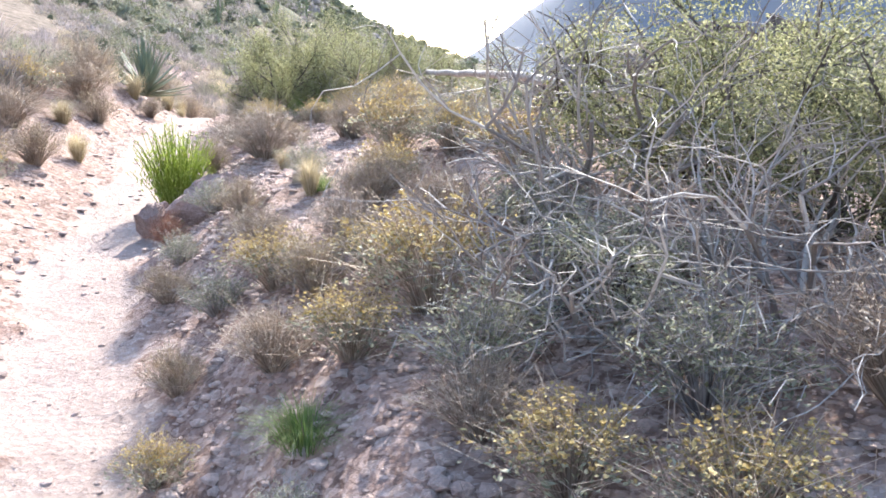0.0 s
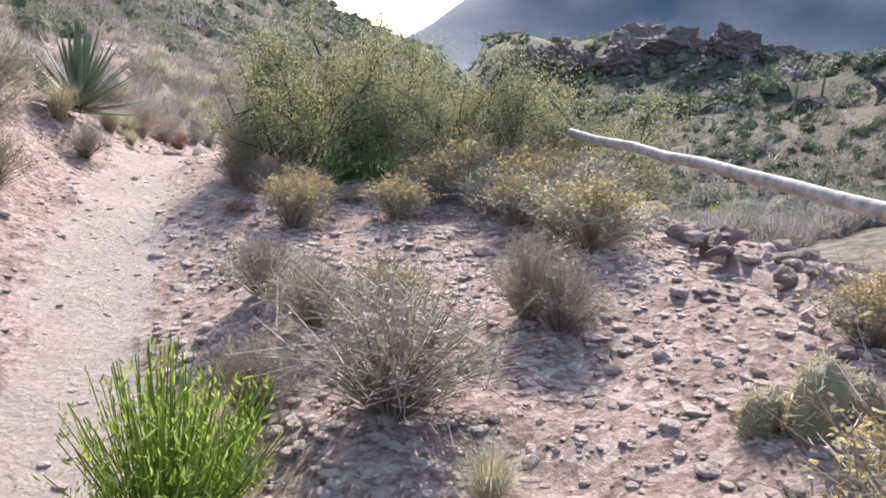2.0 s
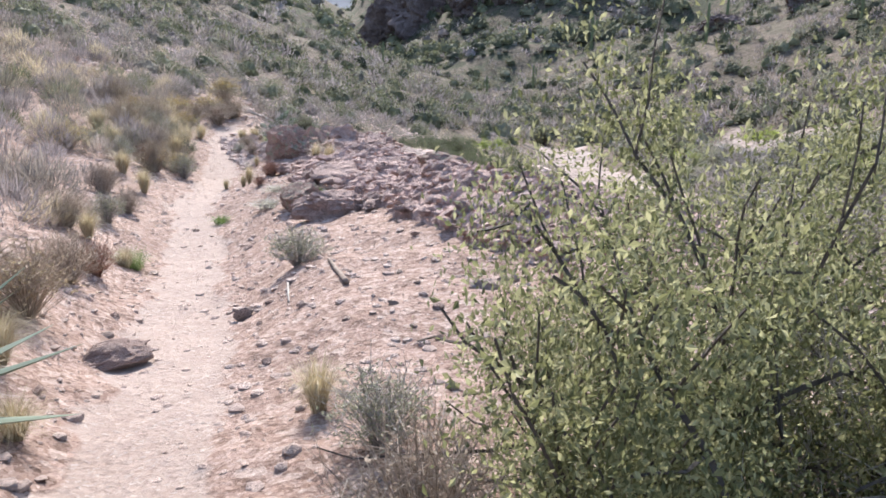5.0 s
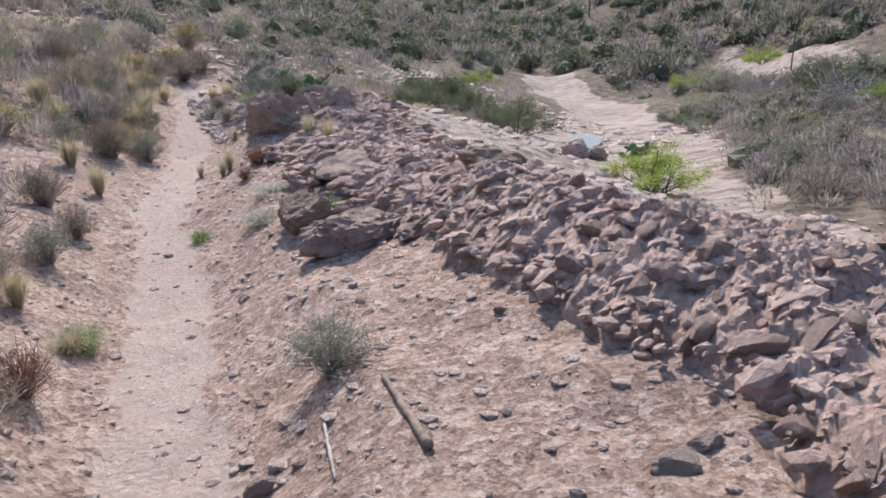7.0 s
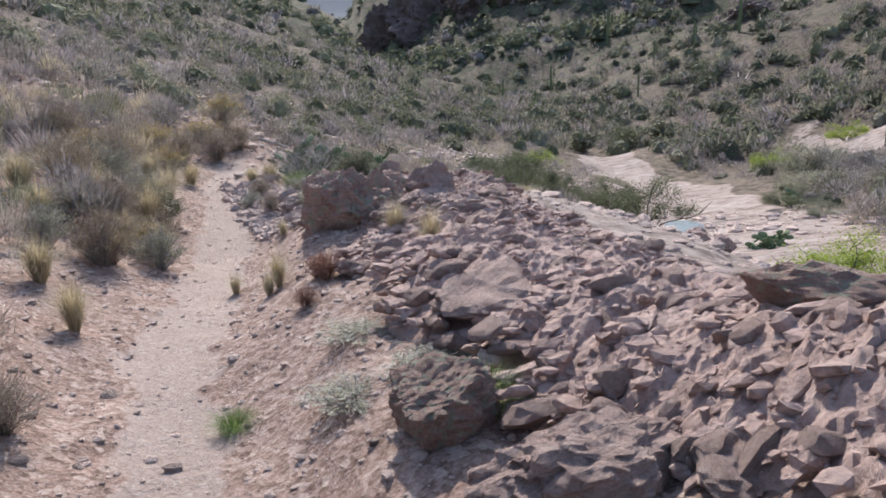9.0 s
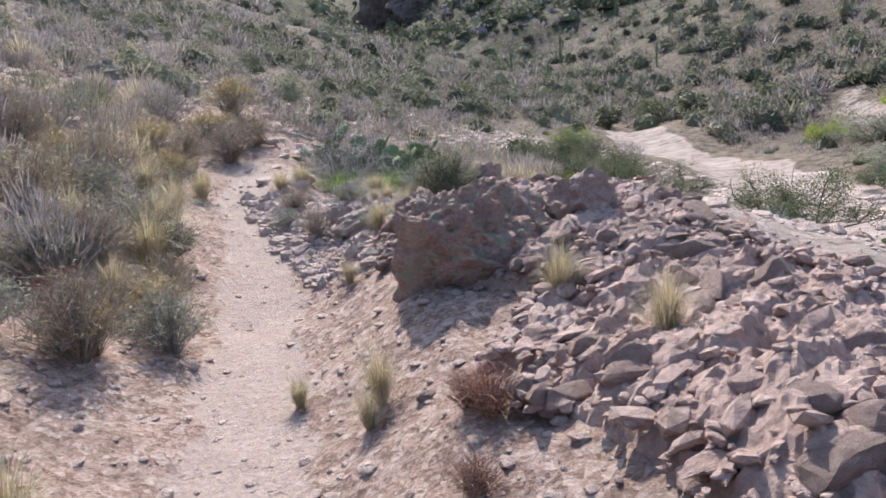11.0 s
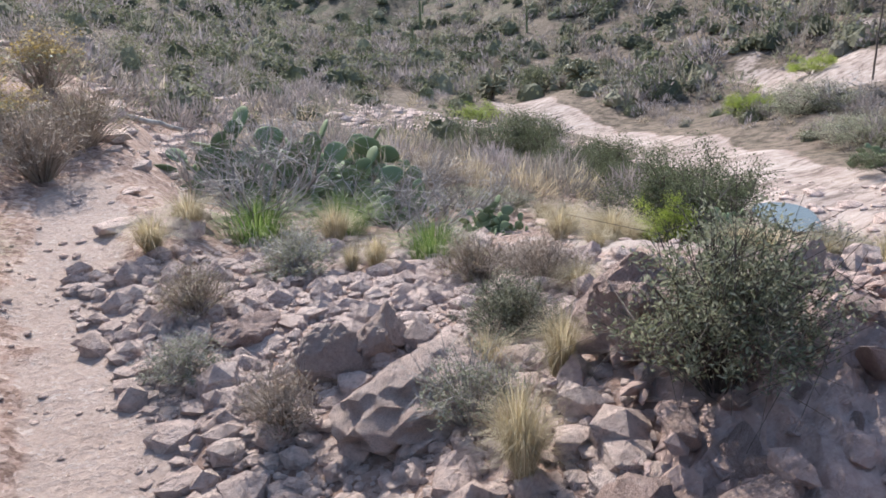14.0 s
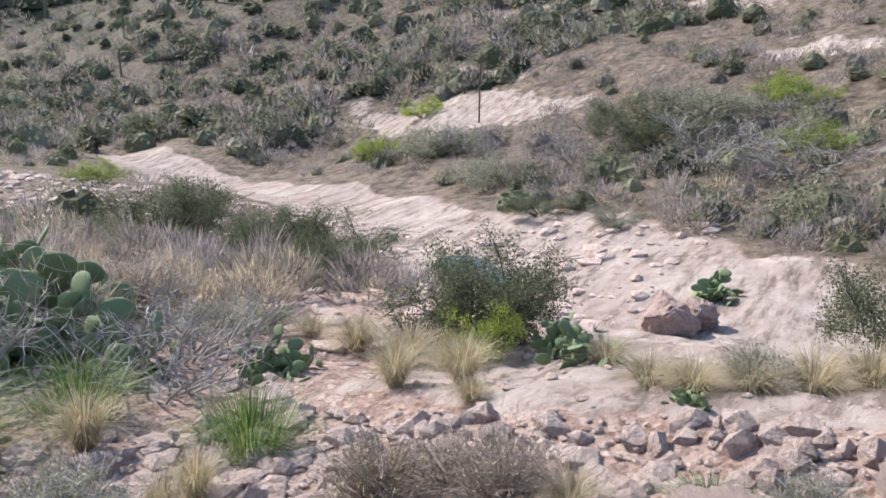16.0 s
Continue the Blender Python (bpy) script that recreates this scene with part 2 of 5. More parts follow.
def part(name, shape, material, parent, label="", smooth=False):
    ob = new(name, shape if isinstance(shape, bpy.types.Mesh) else shape.mesh(name, material, smooth))
    ob.parent = parent
    return tagged(ob, label)


def tube(shape, path, r0, r1, sides=3):
    path = np.asarray(path, float)
    n, pts = len(path), []
    for k, p in enumerate(path):
        way = path[min(k + 1, n - 1)] - path[max(k - 1, 0)]
        way = way / (np.linalg.norm(way) + 1e-9)
        side = np.cross(way, (0.31, 0.87, 0.38))
        side = side / (np.linalg.norm(side) + 1e-9)
        up = np.cross(side, way)
        r = r0 + (r1 - r0) * k / (n - 1)
        for j in range(sides):
            a = 2 * math.pi * j / sides
            pts.append(p + r * (math.cos(a) * side + math.sin(a) * up))
    faces = [(k * sides + j, k * sides + (j + 1) % sides, (k + 1) * sides + (j + 1) % sides, (k + 1) * sides + j) for k in range(n - 1) for j in range(sides)]
    faces.append(tuple(range((n - 1) * sides, n * sides)))
    shape.add(pts, faces)


def leaves(shape, centres, size, rng, long=2.2, up=0.0):
    """A pointed four-cornered leaf at each centre, turned at random; up draws them upright."""
    n = len(centres)
    way = rng.normal(size=(n, 3)) + np.array([0, 0, up])
    way /= np.linalg.norm(way, axis=1)[:, None]
    side = np.cross(way, rng.normal(size=(n, 3)))
    side /= np.linalg.norm(side, axis=1)[:, None] + 1e-9
    s = size * rng.uniform(0.6, 1.3, (n, 1))
    c = np.asarray(centres)
    bend = np.cross(way, side) * s * 0.25
    pts = np.stack([c, c + way * s * long * 0.5 + side * s * 0.5 + bend, c + way * s * long, c + way * s * long * 0.5 - side * s * 0.5 + bend], 1).reshape(-1, 3)
    shape.add(pts, [(4 * k, 4 * k + 1, 4 * k + 2, 4 * k + 3) for k in range(n)])


def blades(shape, n, rng, height, spread, width, droop=0.4, base=0.06):
    """Arching grass blades from a tussock."""
    a = rng.uniform(0, 2 * math.pi, n)
    for k in range(n):
        out = np.array([math.cos(a[k]), math.sin(a[k]), 0])
        h, reach = height * rng.uniform(0.5, 1.1), spread * rng.uniform(0.1, 1.0) ** 0.8
        foot = out * base * rng.uniform(0, 1)
        side = np.array([-out[1], out[0], 0]) * width * rng.uniform(0.6, 1.3)
        mid = foot + out * reach * 0.35 + np.array([0, 0, h * 0.6])
        tip = foot + out * reach + np.array([0, 0, h * (1 - droop * rng.uniform(0, 1) * reach / spread)])
        shape.add([foot - side, foot + side, mid + side * 0.7, mid - side * 0.7, tip], [(0, 1, 2, 3), (3, 2, 4)])


def twigs(shape, n, rng, radius, height, thick=0.004, bushy=1.0):
    """Fine stems that fan out from the base; gives back points along them."""
    spots = []
    for _ in range(n):
        a, lean = rng.uniform(0, 2 * math.pi), rng.uniform(0.03, 1) ** 0.6
        out = np.array([math.cos(a), math.sin(a), 0])
        h = height * math.sqrt(max(1 - 0.75 * lean**2, 0.05)) * rng.uniform(0.6, 1.08)
        tip = out * radius * lean * rng.uniform(0.8, 1.1) + np.array([0, 0, h])
        mid = tip * np.array([0.45, 0.45, 0.55]) + rng.normal(size=3) * 0.05 * radius * bushy
        foot = out * radius * 0.1 * rng.uniform(0, 1) - np.array([0, 0, 0.03])
        tube(shape, [foot, mid, tip], thick, thick * 0.35)
        spots += [mid + (tip - mid) * k for k in rng.uniform(0.1, 1.0, 5)]
        for k in rng.uniform(0.3, 0.95, 2):
            start = mid + (tip - mid) * k
            tube(shape, [start, start + rng.normal(size=3) * 0.14 * height * bushy + np.array([0, 0, 0.08 * height])], thick * 0.6, thick * 0.25)
    return np.array(spots)


def limbs(shape, rng, start, way, length, thick, depth, tips, crook=0.35, fine=None):
    """A crooked limb that forks on to finer ones."""
    way = np.array(way, float) / np.linalg.norm(way)
    p, path = np.array(start, float), [np.array(start, float)]
    for _ in range(3):
        way = way + rng.normal(size=3) * crook * 0.5
        way /= np.linalg.norm(way)
        p = p + way * length / 3
        path.append(p)
    tube(fine if fine and depth == 0 else shape, path, thick, thick * 0.6, 5 if depth > 1 else 3)
    if depth == 0:
        tips += path[1:]
        return
    for k in range(3 if depth > 1 else 4):
        at = path[rng.integers(1, 4)]
        limbs(shape, rng, at, way + rng.normal(size=3) * 0.75 + np.array([0, 0, 0.15]), length * rng.uniform(0.5, 0.8), thick * 0.55, depth - 1, tips, crook, fine)


def rock_mesh(name, material, seed, cuts=9, detail=3, rough=0.06, flat=1.0):
    """An angular rock of about unit size: a ball cut by planes, with broken relief."""
    rng = np.random.default_rng(seed)
    bm = bmesh.new()
    bmesh.ops.create_icosphere(bm, subdivisions=detail, radius=1.0)
    planes = []
    for _ in range(cuts):
        n = rng.normal(size=3)
        planes.append((n / np.linalg.norm(n), rng.uniform(0.45, 0.8)))
    for v in bm.verts:
        p = np.array(v.co)
        for n, d in planes:
            over = p @ n - d
            if over > 0:
                p = p - n * over * 0.94
        q = Vector(p * 2.2) + Vector((seed * 3.7, 0, 0))
        near, far_one = noise.voronoi(q * 1.3)[0][:2]
        crack = math.exp(-(far_one - near) * 9) + 0.5 * math.exp(-(lambda d: d[1] - d[0])(noise.voronoi(q * 3.3)[0]) * 9)
        p = p * (1 + rough * 1.8 * noise.fractal(q, 0.7, 2.1, 6) + rough * 0.6 * abs(noise.noise(q * 3.1)) - rough * 0.55 * crack)
        v.co = Vector((p[0], p[1], p[2] * flat))
    me = bpy.data.meshes.new(name)
    bm.to_mesh(me)
    bm.free()
    me.materials.append(material)
    return me


def ground_at(x, y):
    return float(surface(np.array([x]), np.array([y]))[0])


PLANTS = {}


def plant(kind, x, y, height, width, label="", sink=0.02, turn=None):
    """Sets one plant of a kind, scaled to a height and a width in metres."""
    rng = PLANTS.setdefault("rng", np.random.default_rng(77))
    made = PLANTS.setdefault(kind, [])
    if len(made) < KINDS[kind][1]:
        ob = KINDS[kind][0](len(made))
        made.append(ob)
    else:
        ob = made[int(rng.integers(0, len(made)))]
        ob = copy_thing(ob, Matrix())
    spin = rng.uniform(0, 360) if turn is None else turn
    ob.matrix_basis = pose(x, y, ground_at(x, y) - sink, 0, 0, spin) @ Matrix.Diagonal((width, width, height, 1))
    if label:
        ob["label"] = label
    return ob


# ---- the lie of the land: stations along the trail, then the valley ----
ST_Y = np.array([-30, -6, 0, 4.5, 9, 11, 12.6, 14.2, 16.5, 19, 22, 25, 29, 36, 60, 400.0])
TRAIL_X = np.array([1.5, 0.4, -0.3, -1.1, -1.35, -1.3, -1.05, -0.8, -0.5, -0.25, 0.45, 0.95, 1.7, 2.2, 6.0, 110.0])
TRAIL_Z = np.array([-1.5, -0.4, 0.0, 0.5, 0.92, 1.03, 0.78, 0.5, 0.22, 0.08, -0.16, -0.1, 0.0, 0.2, 0.2, 1.0])
RIGHT_1 = np.array([0.1, 0.2, 0.3, 0.40, 0.12, 0.0, 0.12, 0.28, 0.26, 0.25, 0.30, -0.18, -0.6, -0.7, -0.6, -0.6])
RIGHT_2 = np.array([0.0, 0.3, 0.6, 0.78, 0.25, 0.0, 0.20, 0.42, 0.50, 0.35, 0.48, -0.36, -1.0, -1.2, -1.2, -1.2])
RIGHT_5 = np.array([-0.5, 0.0, 0.3, 0.30, -0.3, -0.7, -0.5, -0.35, -0.25, -0.35, -0.3, -0.9, -1.5, -1.9, -2.2, -2.2])
LEFT_1 = np.array([0.3, 0.25, 0.2, 0.2, 0.28, 0.34, 0.36, 0.36, 0.3, 0.22, 0.22, 0.25, 0.25, 0.25, 0.25, 0.25])
WASH_AT, WASH_WAY = np.array([10.0, 28.0]), np.array([0.537, 0.8436])


def ease(a, b, v):
    k = np.clip((v - a) / (b - a), 0, 1)
    return k * k * (3 - 2 * k)


def wobble(x, y, size, seed=0.0):
    """A cheap smooth noise from turned sines, about -1 to 1."""
    x, y, out = np.asarray(x, float) / size + seed * 7.31, np.asarray(y, float) / size - seed * 3.17, 0.0
    for turn, rate, amount in ((0.4, 1.0, 0.5), (1.7, 1.83, 0.35), (2.9, 3.1, 0.2), (0.9, 4.7, 0.15), (2.2, 7.9, 0.1)):
        c, s = math.cos(turn), math.sin(turn)
        u, v = (c * x + s * y) * rate, (c * y - s * x) * rate
        out = out + amount * np.sin(u * 2.1 + 1.3 * np.sin(v * 1.7 + turn)) * np.cos(v * 2.3 + 1.1 * np.sin(u * 1.3))
    return out


def trail_off(x, y):
    """Metres to the right of the middle of the trail."""
    return x - np.interp(y, ST_Y, TRAIL_X)


def wash_place(x, y):
    """Metres along the wash and across it, to its right bank."""
    dx, dy = x - WASH_AT[0], y - WASH_AT[1]
    s = dx * WASH_WAY[0] + dy * WASH_WAY[1]
    d = dx * WASH_WAY[1] - dy * WASH_WAY[0]
    return s, d - 0.9 * np.sin(s * 0.23) + 0.05 * np.maximum(s - 18, 0) ** 1.5


def land(x, y):
    """The smooth height of the ground."""
    x, y = np.asarray(x, float), np.asarray(y, float)
    u = trail_off(x, y)
    at = lambda row: np.interp(y, ST_Y, row)  # noqa: E731
    z0, r1, r2, r5 = at(TRAIL_Z), at(RIGHT_1), at(RIGHT_2), at(RIGHT_5)
    right = np.where(u < 1, r1 * ease(0.2, 1.0, u), np.where(u < 2.5, r1 + (r2 - r1) * ease(1, 2.5, u), r2 + (r5 - r2) * (u - 2.5) / 2.5))
    left = at(LEFT_1) * ease(0.2, 1.0, -u) + (0.3 + 0.07 * ease(40, 140, y)) * np.minimum(np.maximum(-u - 0.8, 0), 150) + 0.002 * np.minimum(np.maximum(-u - 3, 0), 60) ** 2
    near = z0 + np.where(u > 0, np.maximum(right, r5 - 0.6), left)
    s, d = wash_place(x, y)
    wz = -2.45 - 0.12 * np.clip(s, -14, 18) - 0.015 * np.maximum(s - 18, 0)
    side = np.where(d > 0, 0.1 * d + 0.24 * np.maximum(d - 6, 0) + 0.0016 * np.maximum(d - 12, 0) ** 2, -0.18 * d)
    bank = wz + np.minimum(side, np.where(d > 0, 0.14, 0.05) * np.abs(d) + np.where(d > 0, 14, 8))
    k = ease(4.0, 8.5, u)
    z = near * (1 - k) + bank * k
    # the crest of the outcrop beside the trail, and the hollow that holds the pool
    z = z + 0.30 * np.exp(-(((x - 2.6) / 1.3) ** 2) - ((y - 13.9 + 0.5 * (x - 2.6)) / 0.9) ** 2)
    z = z + 0.22 * np.exp(-(((x - 1.6) / 0.5) ** 2) - ((y - 15.9) / 0.9) ** 2)
    z = z + 0.15 * np.exp(-(((x - 1.3) / 0.5) ** 2) - ((y - 18.6) / 0.9) ** 2)
    z = z + 0.10 * np.exp(-(((x - 1.7) / 0.7) ** 2) - ((y - 20.9) / 0.7) ** 2) + 0.24 * np.exp(-(((x - 2.05) / 0.45) ** 2) - ((y - 22.5) / 0.45) ** 2)
    pool = np.exp(-((((s - 0.2) / 1.4) ** 2) + ((d - 0.3) / 0.75) ** 2) ** 2)
    z = z * (1 - pool) + pool * (-2.5)
    z = z + 0.5 * wobble(x, y, 9, 2) * ease(6, 20, np.abs(u)) + 3.0 * wobble(x, y, 40, 5) * ease(30, 90, np.hypot(x, y - 20))
    # the far mountain across the canyon's mouth
    far, way = np.hypot(x, y), np.degrees(np.arctan2(x, y))
    z = np.where(u > 0, np.minimum(z, 1.0 + 0.042 * far + 1.5 * wobble(x, y, 22, 15) + 40 * ease(95, 55, far)), z) * (1 - 0.97 * ease(205, 300, far))
    return z + ease(480, 720, far) * (8 + 95 * ease(8, 22, way) + 150 * ease(-2, -25, way)) * (1 + 0.12 * wobble(x, y, 160, 3) + 0.02 * wobble(x, y, 45, 7)) * ease(-70, -40, way) * ease(110, 70, way)


def bedrock(x, y):
    """Where broken bedrock shows: the long outcrop, the boulder's foot and the bank under the pole."""
    first = ease(-0.1, 0.3, x - 0.8 - 0.45 * ease(19.7, 20.3, y) - 0.15 * ease(15.8, 14.5, y) + 0.2 * wobble(x, y, 0.6, 7)) * ease(3.0, 2.3, x - 2.4 * ease(15.4, 13.4, y) + 0.4 * wobble(x, y, 0.9, 6)) * ease(11.9, 12.6, y) * ease(20.9, 20.3, y)
    second = ease(1.0, 0.55, np.hypot((x - 2.05) / 1.05, (y - 21.3) / 1.8) + 0.15 * wobble(x, y, 0.5, 5))
    third = ease(1.0, 0.6, np.hypot((x - 2.5) / 1.6, (y - 6.3) / 2.6) + 0.2 * wobble(x, y, 0.8, 2))
    return first, second, third


# ---- the ground, one sheet to the horizon ----
def masks_at(x, y):
    u = trail_off(x, y)
    s, d = wash_place(x, y)
    edge = 0.12 * wobble(x, y, 0.7, 1)
    trail = ease(0.36, 0.16, np.abs(u) + edge + 0.05 * wobble(x, y, 0.2, 21)) * ease(27.5, 26, y)
    half = 1.5 + 0.8 * ease(5, 0, s) - 0.3 * ease(17, 23, s)
    bed = ease(1.22, 0.68, np.abs(d - 0.2 - 1.1 * ease(5, 0, s)) / half + 0.28 * wobble(x, y, 2.2, 4) + 0.12 * wobble(x, y, 0.7, 24)) * ease(-16, -12, s) * ease(25.5, 23.5, s)
    slab = ease(2.1, 2.5, u + 0.3 * wobble(x, y, 0.9, 6)) * ease(6.2, 5.2, u) * ease(14.6, 15.6, y) * ease(25.4, 24.4, y)
    ledge = ease(1.25, 0.55, np.hypot((s - 15.5) / 6.5, (d - 8.6) / 1.9) + 0.45 * wobble(x, y, 2.4, 8) + 0.2 * wobble(x, y, 0.9, 9))
    strips = ease(0.2, 0.6, wobble(s * 0.35, d, 2.2, 18) + 0.25 * wobble(x, y, 1.1, 19)) * ease(8, 11, d) * ease(34, 22, d) * ease(-12, -4, s) * ease(30, 22, s)
    hill = np.maximum(ledge, 0.85 * strips)
    pale = np.maximum(np.maximum(bed, slab), 0.9 * hill)
    rough = np.max(bedrock(x, y), axis=0)
    pale = pale * (1 - rough)
    scrub = ease(4, 9, np.maximum(np.abs(u), 0.32 * np.abs(y - 12))) * (1 - bed)
    # the fifth mask is the painted blue haze, growing from 200 to 420 m
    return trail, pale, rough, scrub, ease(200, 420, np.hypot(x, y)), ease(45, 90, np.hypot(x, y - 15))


def ridged(x, y, size, seed):
    return 1 - np.abs(wobble(x, y, size, seed)) * 2.2


def surface(x, y):
    x, y = np.asarray(x, float), np.asarray(y, float)
    trail, pale, rough, scrub, haze_tint, far = masks_at(x, y)
    near = ease(40, 25, np.hypot(x, y - 12))
    c, k = math.cos(0.6), math.sin(0.6)
    along, over = c * x + k * y, c * y - k * x
    broken = 0.02 * ridged(along * 0.6, over, 0.21, 9) + 0.015 * ridged(x, y, 0.09, 4) - 0.05
    plain = 0.035 * wobble(x, y, 0.8, 11) + 0.014 * wobble(x, y, 0.24, 12) + 0.006 * wobble(x, y, 0.1, 13)
    worn = 0.012 * wobble(x, y, 0.5, 14) + 0.005 * wobble(x, y, 0.14, 15) - 0.03
    bare = 0.05 * wobble(along * 0.4, over, 0.9, 16) + 0.022 * ridged(along * 0.3, over, 0.4, 17)
    relief = plain * (1 - rough) * (1 - pale) + broken * rough + bare * pale
    relief = relief * (1 - trail) + worn * trail
    return land(x, y) + relief * near


def spaced(low, high, step, reach_low, reach_high, grow_low, grow_high):
    rows = list(np.arange(low, high + 1e-6, step))
    for reach, sign, grow in ((reach_low, -1, grow_low), (reach_high, 1, grow_high)):
        at, gap, more = rows[0] if sign < 0 else rows[-1], step, []
        while abs(at) < abs(reach) or sign * at < 0:
            gap *= grow
            at += sign * gap
            more.append(at)
        rows = more[::-1] + rows if sign < 0 else rows + more
    return np.array(rows)


gx = spaced(-3.0, 4.6, 0.062, -2200, 2200, 1.07, 1.034)
gy = spaced(2.5, 27.0, 0.068, -500, 2600, 1.1, 1.034)
px, py = np.meshgrid(gx, gy)
pz = surface(px, py)
pz[:, [0, -1]] -= 40
wide = len(gx)
idx = np.arange(len(gx) * len(gy)).reshape(len(gy), wide)
quads = np.stack([idx[:-1, :-1], idx[:-1, 1:], idx[1:, 1:], idx[1:, :-1]], -1).reshape(-1, 4)
ground_mesh = bpy.data.meshes.new("ground")
ground_mesh.from_pydata(np.stack([px, py, pz], -1).reshape(-1, 3).tolist(), [], quads.tolist())
for key, values in zip(("trail", "pale", "rough", "scrub", "haze_tint", "far"), masks_at(px, py)):
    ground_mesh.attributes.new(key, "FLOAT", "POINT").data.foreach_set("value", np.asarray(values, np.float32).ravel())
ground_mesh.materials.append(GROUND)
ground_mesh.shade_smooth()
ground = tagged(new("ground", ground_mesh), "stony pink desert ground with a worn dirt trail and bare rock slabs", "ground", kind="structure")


def crag(x, y, seed):
    """Broken bedded rock: thin tilted beds that break off in ragged steps, crossed by cracks."""
    c, k = math.cos(0.5), math.sin(0.5)
    along, over, out = c * x + k * y, c * y - k * x, 0.0
    w = noise.noise_vector(Vector((x * 1.7, y * 1.7, seed))) * 0.22 + noise.noise_vector(Vector((x * 6, y * 6, seed + 4))) * 0.03
    along, over = along + w.x, over + w.y
    for size, lift in ((0.42, 0.06), (0.17, 0.036), (0.075, 0.016)):
        ds, cs = noise.voronoi(Vector((along / size * 0.3 + seed, over / size * 0.75, 0.3 * seed)))
        q = over / size + 0.9 * noise.cell(cs[0] * 7.7)
        v = q - math.floor(q)
        out += lift * (min(v * 5, 1.0) * (1 - 0.85 * v) * (0.35 + 0.9 * noise.cell(cs[0] * 3.3 + Vector((9, 2, 5)))) - 0.18 * math.exp(-(ds[1] - ds[0]) * 18))
    return out + 0.04 * noise.fractal(Vector((along * 4, over * 9, seed)), 0.45, 2.2, 7)


def outcrop(name, label, x0, x1, y0, y1, step, seed, mask):
    """A patch of broken bedrock that sinks into the ground round its rim."""
    xs, ys = np.arange(x0, x1, step), np.arange(y0, y1, step)
    ax, ay = np.meshgrid(xs, ys)
    m = mask(ax, ay)
    lift = np.array([crag(a, b, seed) if w > 0.02 else 0.0 for a, b, w in zip(ax.ravel(), ay.ravel(), m.ravel())]).reshape(ax.shape)
    z = land(ax, ay) + lift * m + 0.05 * m - 0.16 * (1 - m) ** 2
    n = np.arange(ax.size).reshape(ax.shape)
    q = np.stack([n[:-1, :-1], n[:-1, 1:], n[1:, 1:], n[1:, :-1]], -1).reshape(-1, 4)
    q = q[(m.ravel()[q].max(1) > 0.02)]
    me = bpy.data.meshes.new(name)
    me.from_pydata(np.stack([ax, ay, z], -1).reshape(-1, 3).tolist(), [], q.tolist())
    me.materials.append(ROCK)
    return tagged(new(name, me), label, "rock", "outcrops")


BLOCKS = [rock_mesh("rock_block", ROCK, 300 + k, 10, 2, 0.09) for k in range(8)]
BLOCK_FORMS = [(np.array([v.co for v in m.vertices]), [tuple(p.vertices) for p in m.polygons]) for m in (rock_mesh("rock_piece", ROCK, 320 + k, 9, 1, 0.12) for k in range(8))]


def broken_blocks(parent, n, x0, x1, y0, y1, seed, mask, low, high, singles):
    """Angular slabs broken out of the bedrock, lying along its beds: the largest singly, the rest as rubble."""
    r = np.random.default_rng(seed)
    spot = np.stack([r.uniform(x0, x1, n), r.uniform(y0, y1, n)], 1)
    spot = spot[mask(spot[:, 0], spot[:, 1]) > 0.35]
    size = np.sort(low * (high / low) ** (r.uniform(0, 1, len(spot)) ** 2.2))[::-1]
    zs, rest = land(spot[:, 0], spot[:, 1]), Shape()
    for k, ((x, y), z, w) in enumerate(zip(spot, zs, size)):
        lift = 0.04 + crag(x, y, seed * 0.1) + w * r.uniform(-0.2, 0.12)
        m = pose(x, y, z + lift, r.normal(-14, 12), r.normal(6, 12), 29 + r.normal(0, 22)) @ Matrix.Diagonal((w * r.uniform(1.0, 1.8), w * r.uniform(0.55, 1.0), w * r.uniform(0.35, 0.65), 1))
        which = int(r.integers(0, 8))
        if k < singles:
            o = new("rock_block", BLOCKS[which])
            o.parent = parent
            o.matrix_basis = m
        else:
            pts, faces = BLOCK_FORMS[which]
            a = np.array(m)
            rest.add(pts @ a[:3, :3].T + a[:3, 3], faces)
    tagged(new("bedrock_rubble", rest.mesh("bedrock_rubble", ROCK)), "small angular pieces of pinkish bedrock broken along its beds", "stones", kind="stuff")


# the pool in the wash
pool = Shape()
ring = [(math.cos(a) * (1 + 0.12 * math.sin(3 * a)), math.sin(a) * (1 + 0.1 * math.cos(2 * a))) for a in np.linspace(0, 2 * math.pi, 40, endpoint=False)]
pool_at = [(WASH_AT + WASH_WAY * (0.2 + 0.75 * v) + np.array([WASH_WAY[1], -WASH_WAY[0]]) * (0.3 + 0.38 * w)) for w, v in ring]
pool.add([(*p, -2.45) for p in pool_at], [tuple(range(len(pool_at)))[::-1]])
water = tagged(new("water", pool.mesh("water", WATER)), "still blue pool of water in the rocky wash", "water", kind="structure")


long_outcrop = outcrop("rock_outcrop", "long outcrop of rough broken pinkish bedrock beside the trail", 0.6, 5.4, 11.8, 21.0, 0.025, 3.1,
        lambda x, y: bedrock(x, y)[0])
low_outcrop = outcrop("rock_outcrop", "low rubbly bedrock around the large boulder", 0.7, 3.2, 19.4, 23.4, 0.03, 8.4,
        lambda x, y: bedrock(x, y)[1])
bank_outcrop = outcrop("rock_outcrop", "rough bedrock bank under the fallen pole", 0.9, 4.2, 3.4, 9.4, 0.04, 5.7,
        lambda x, y: bedrock(x, y)[2])

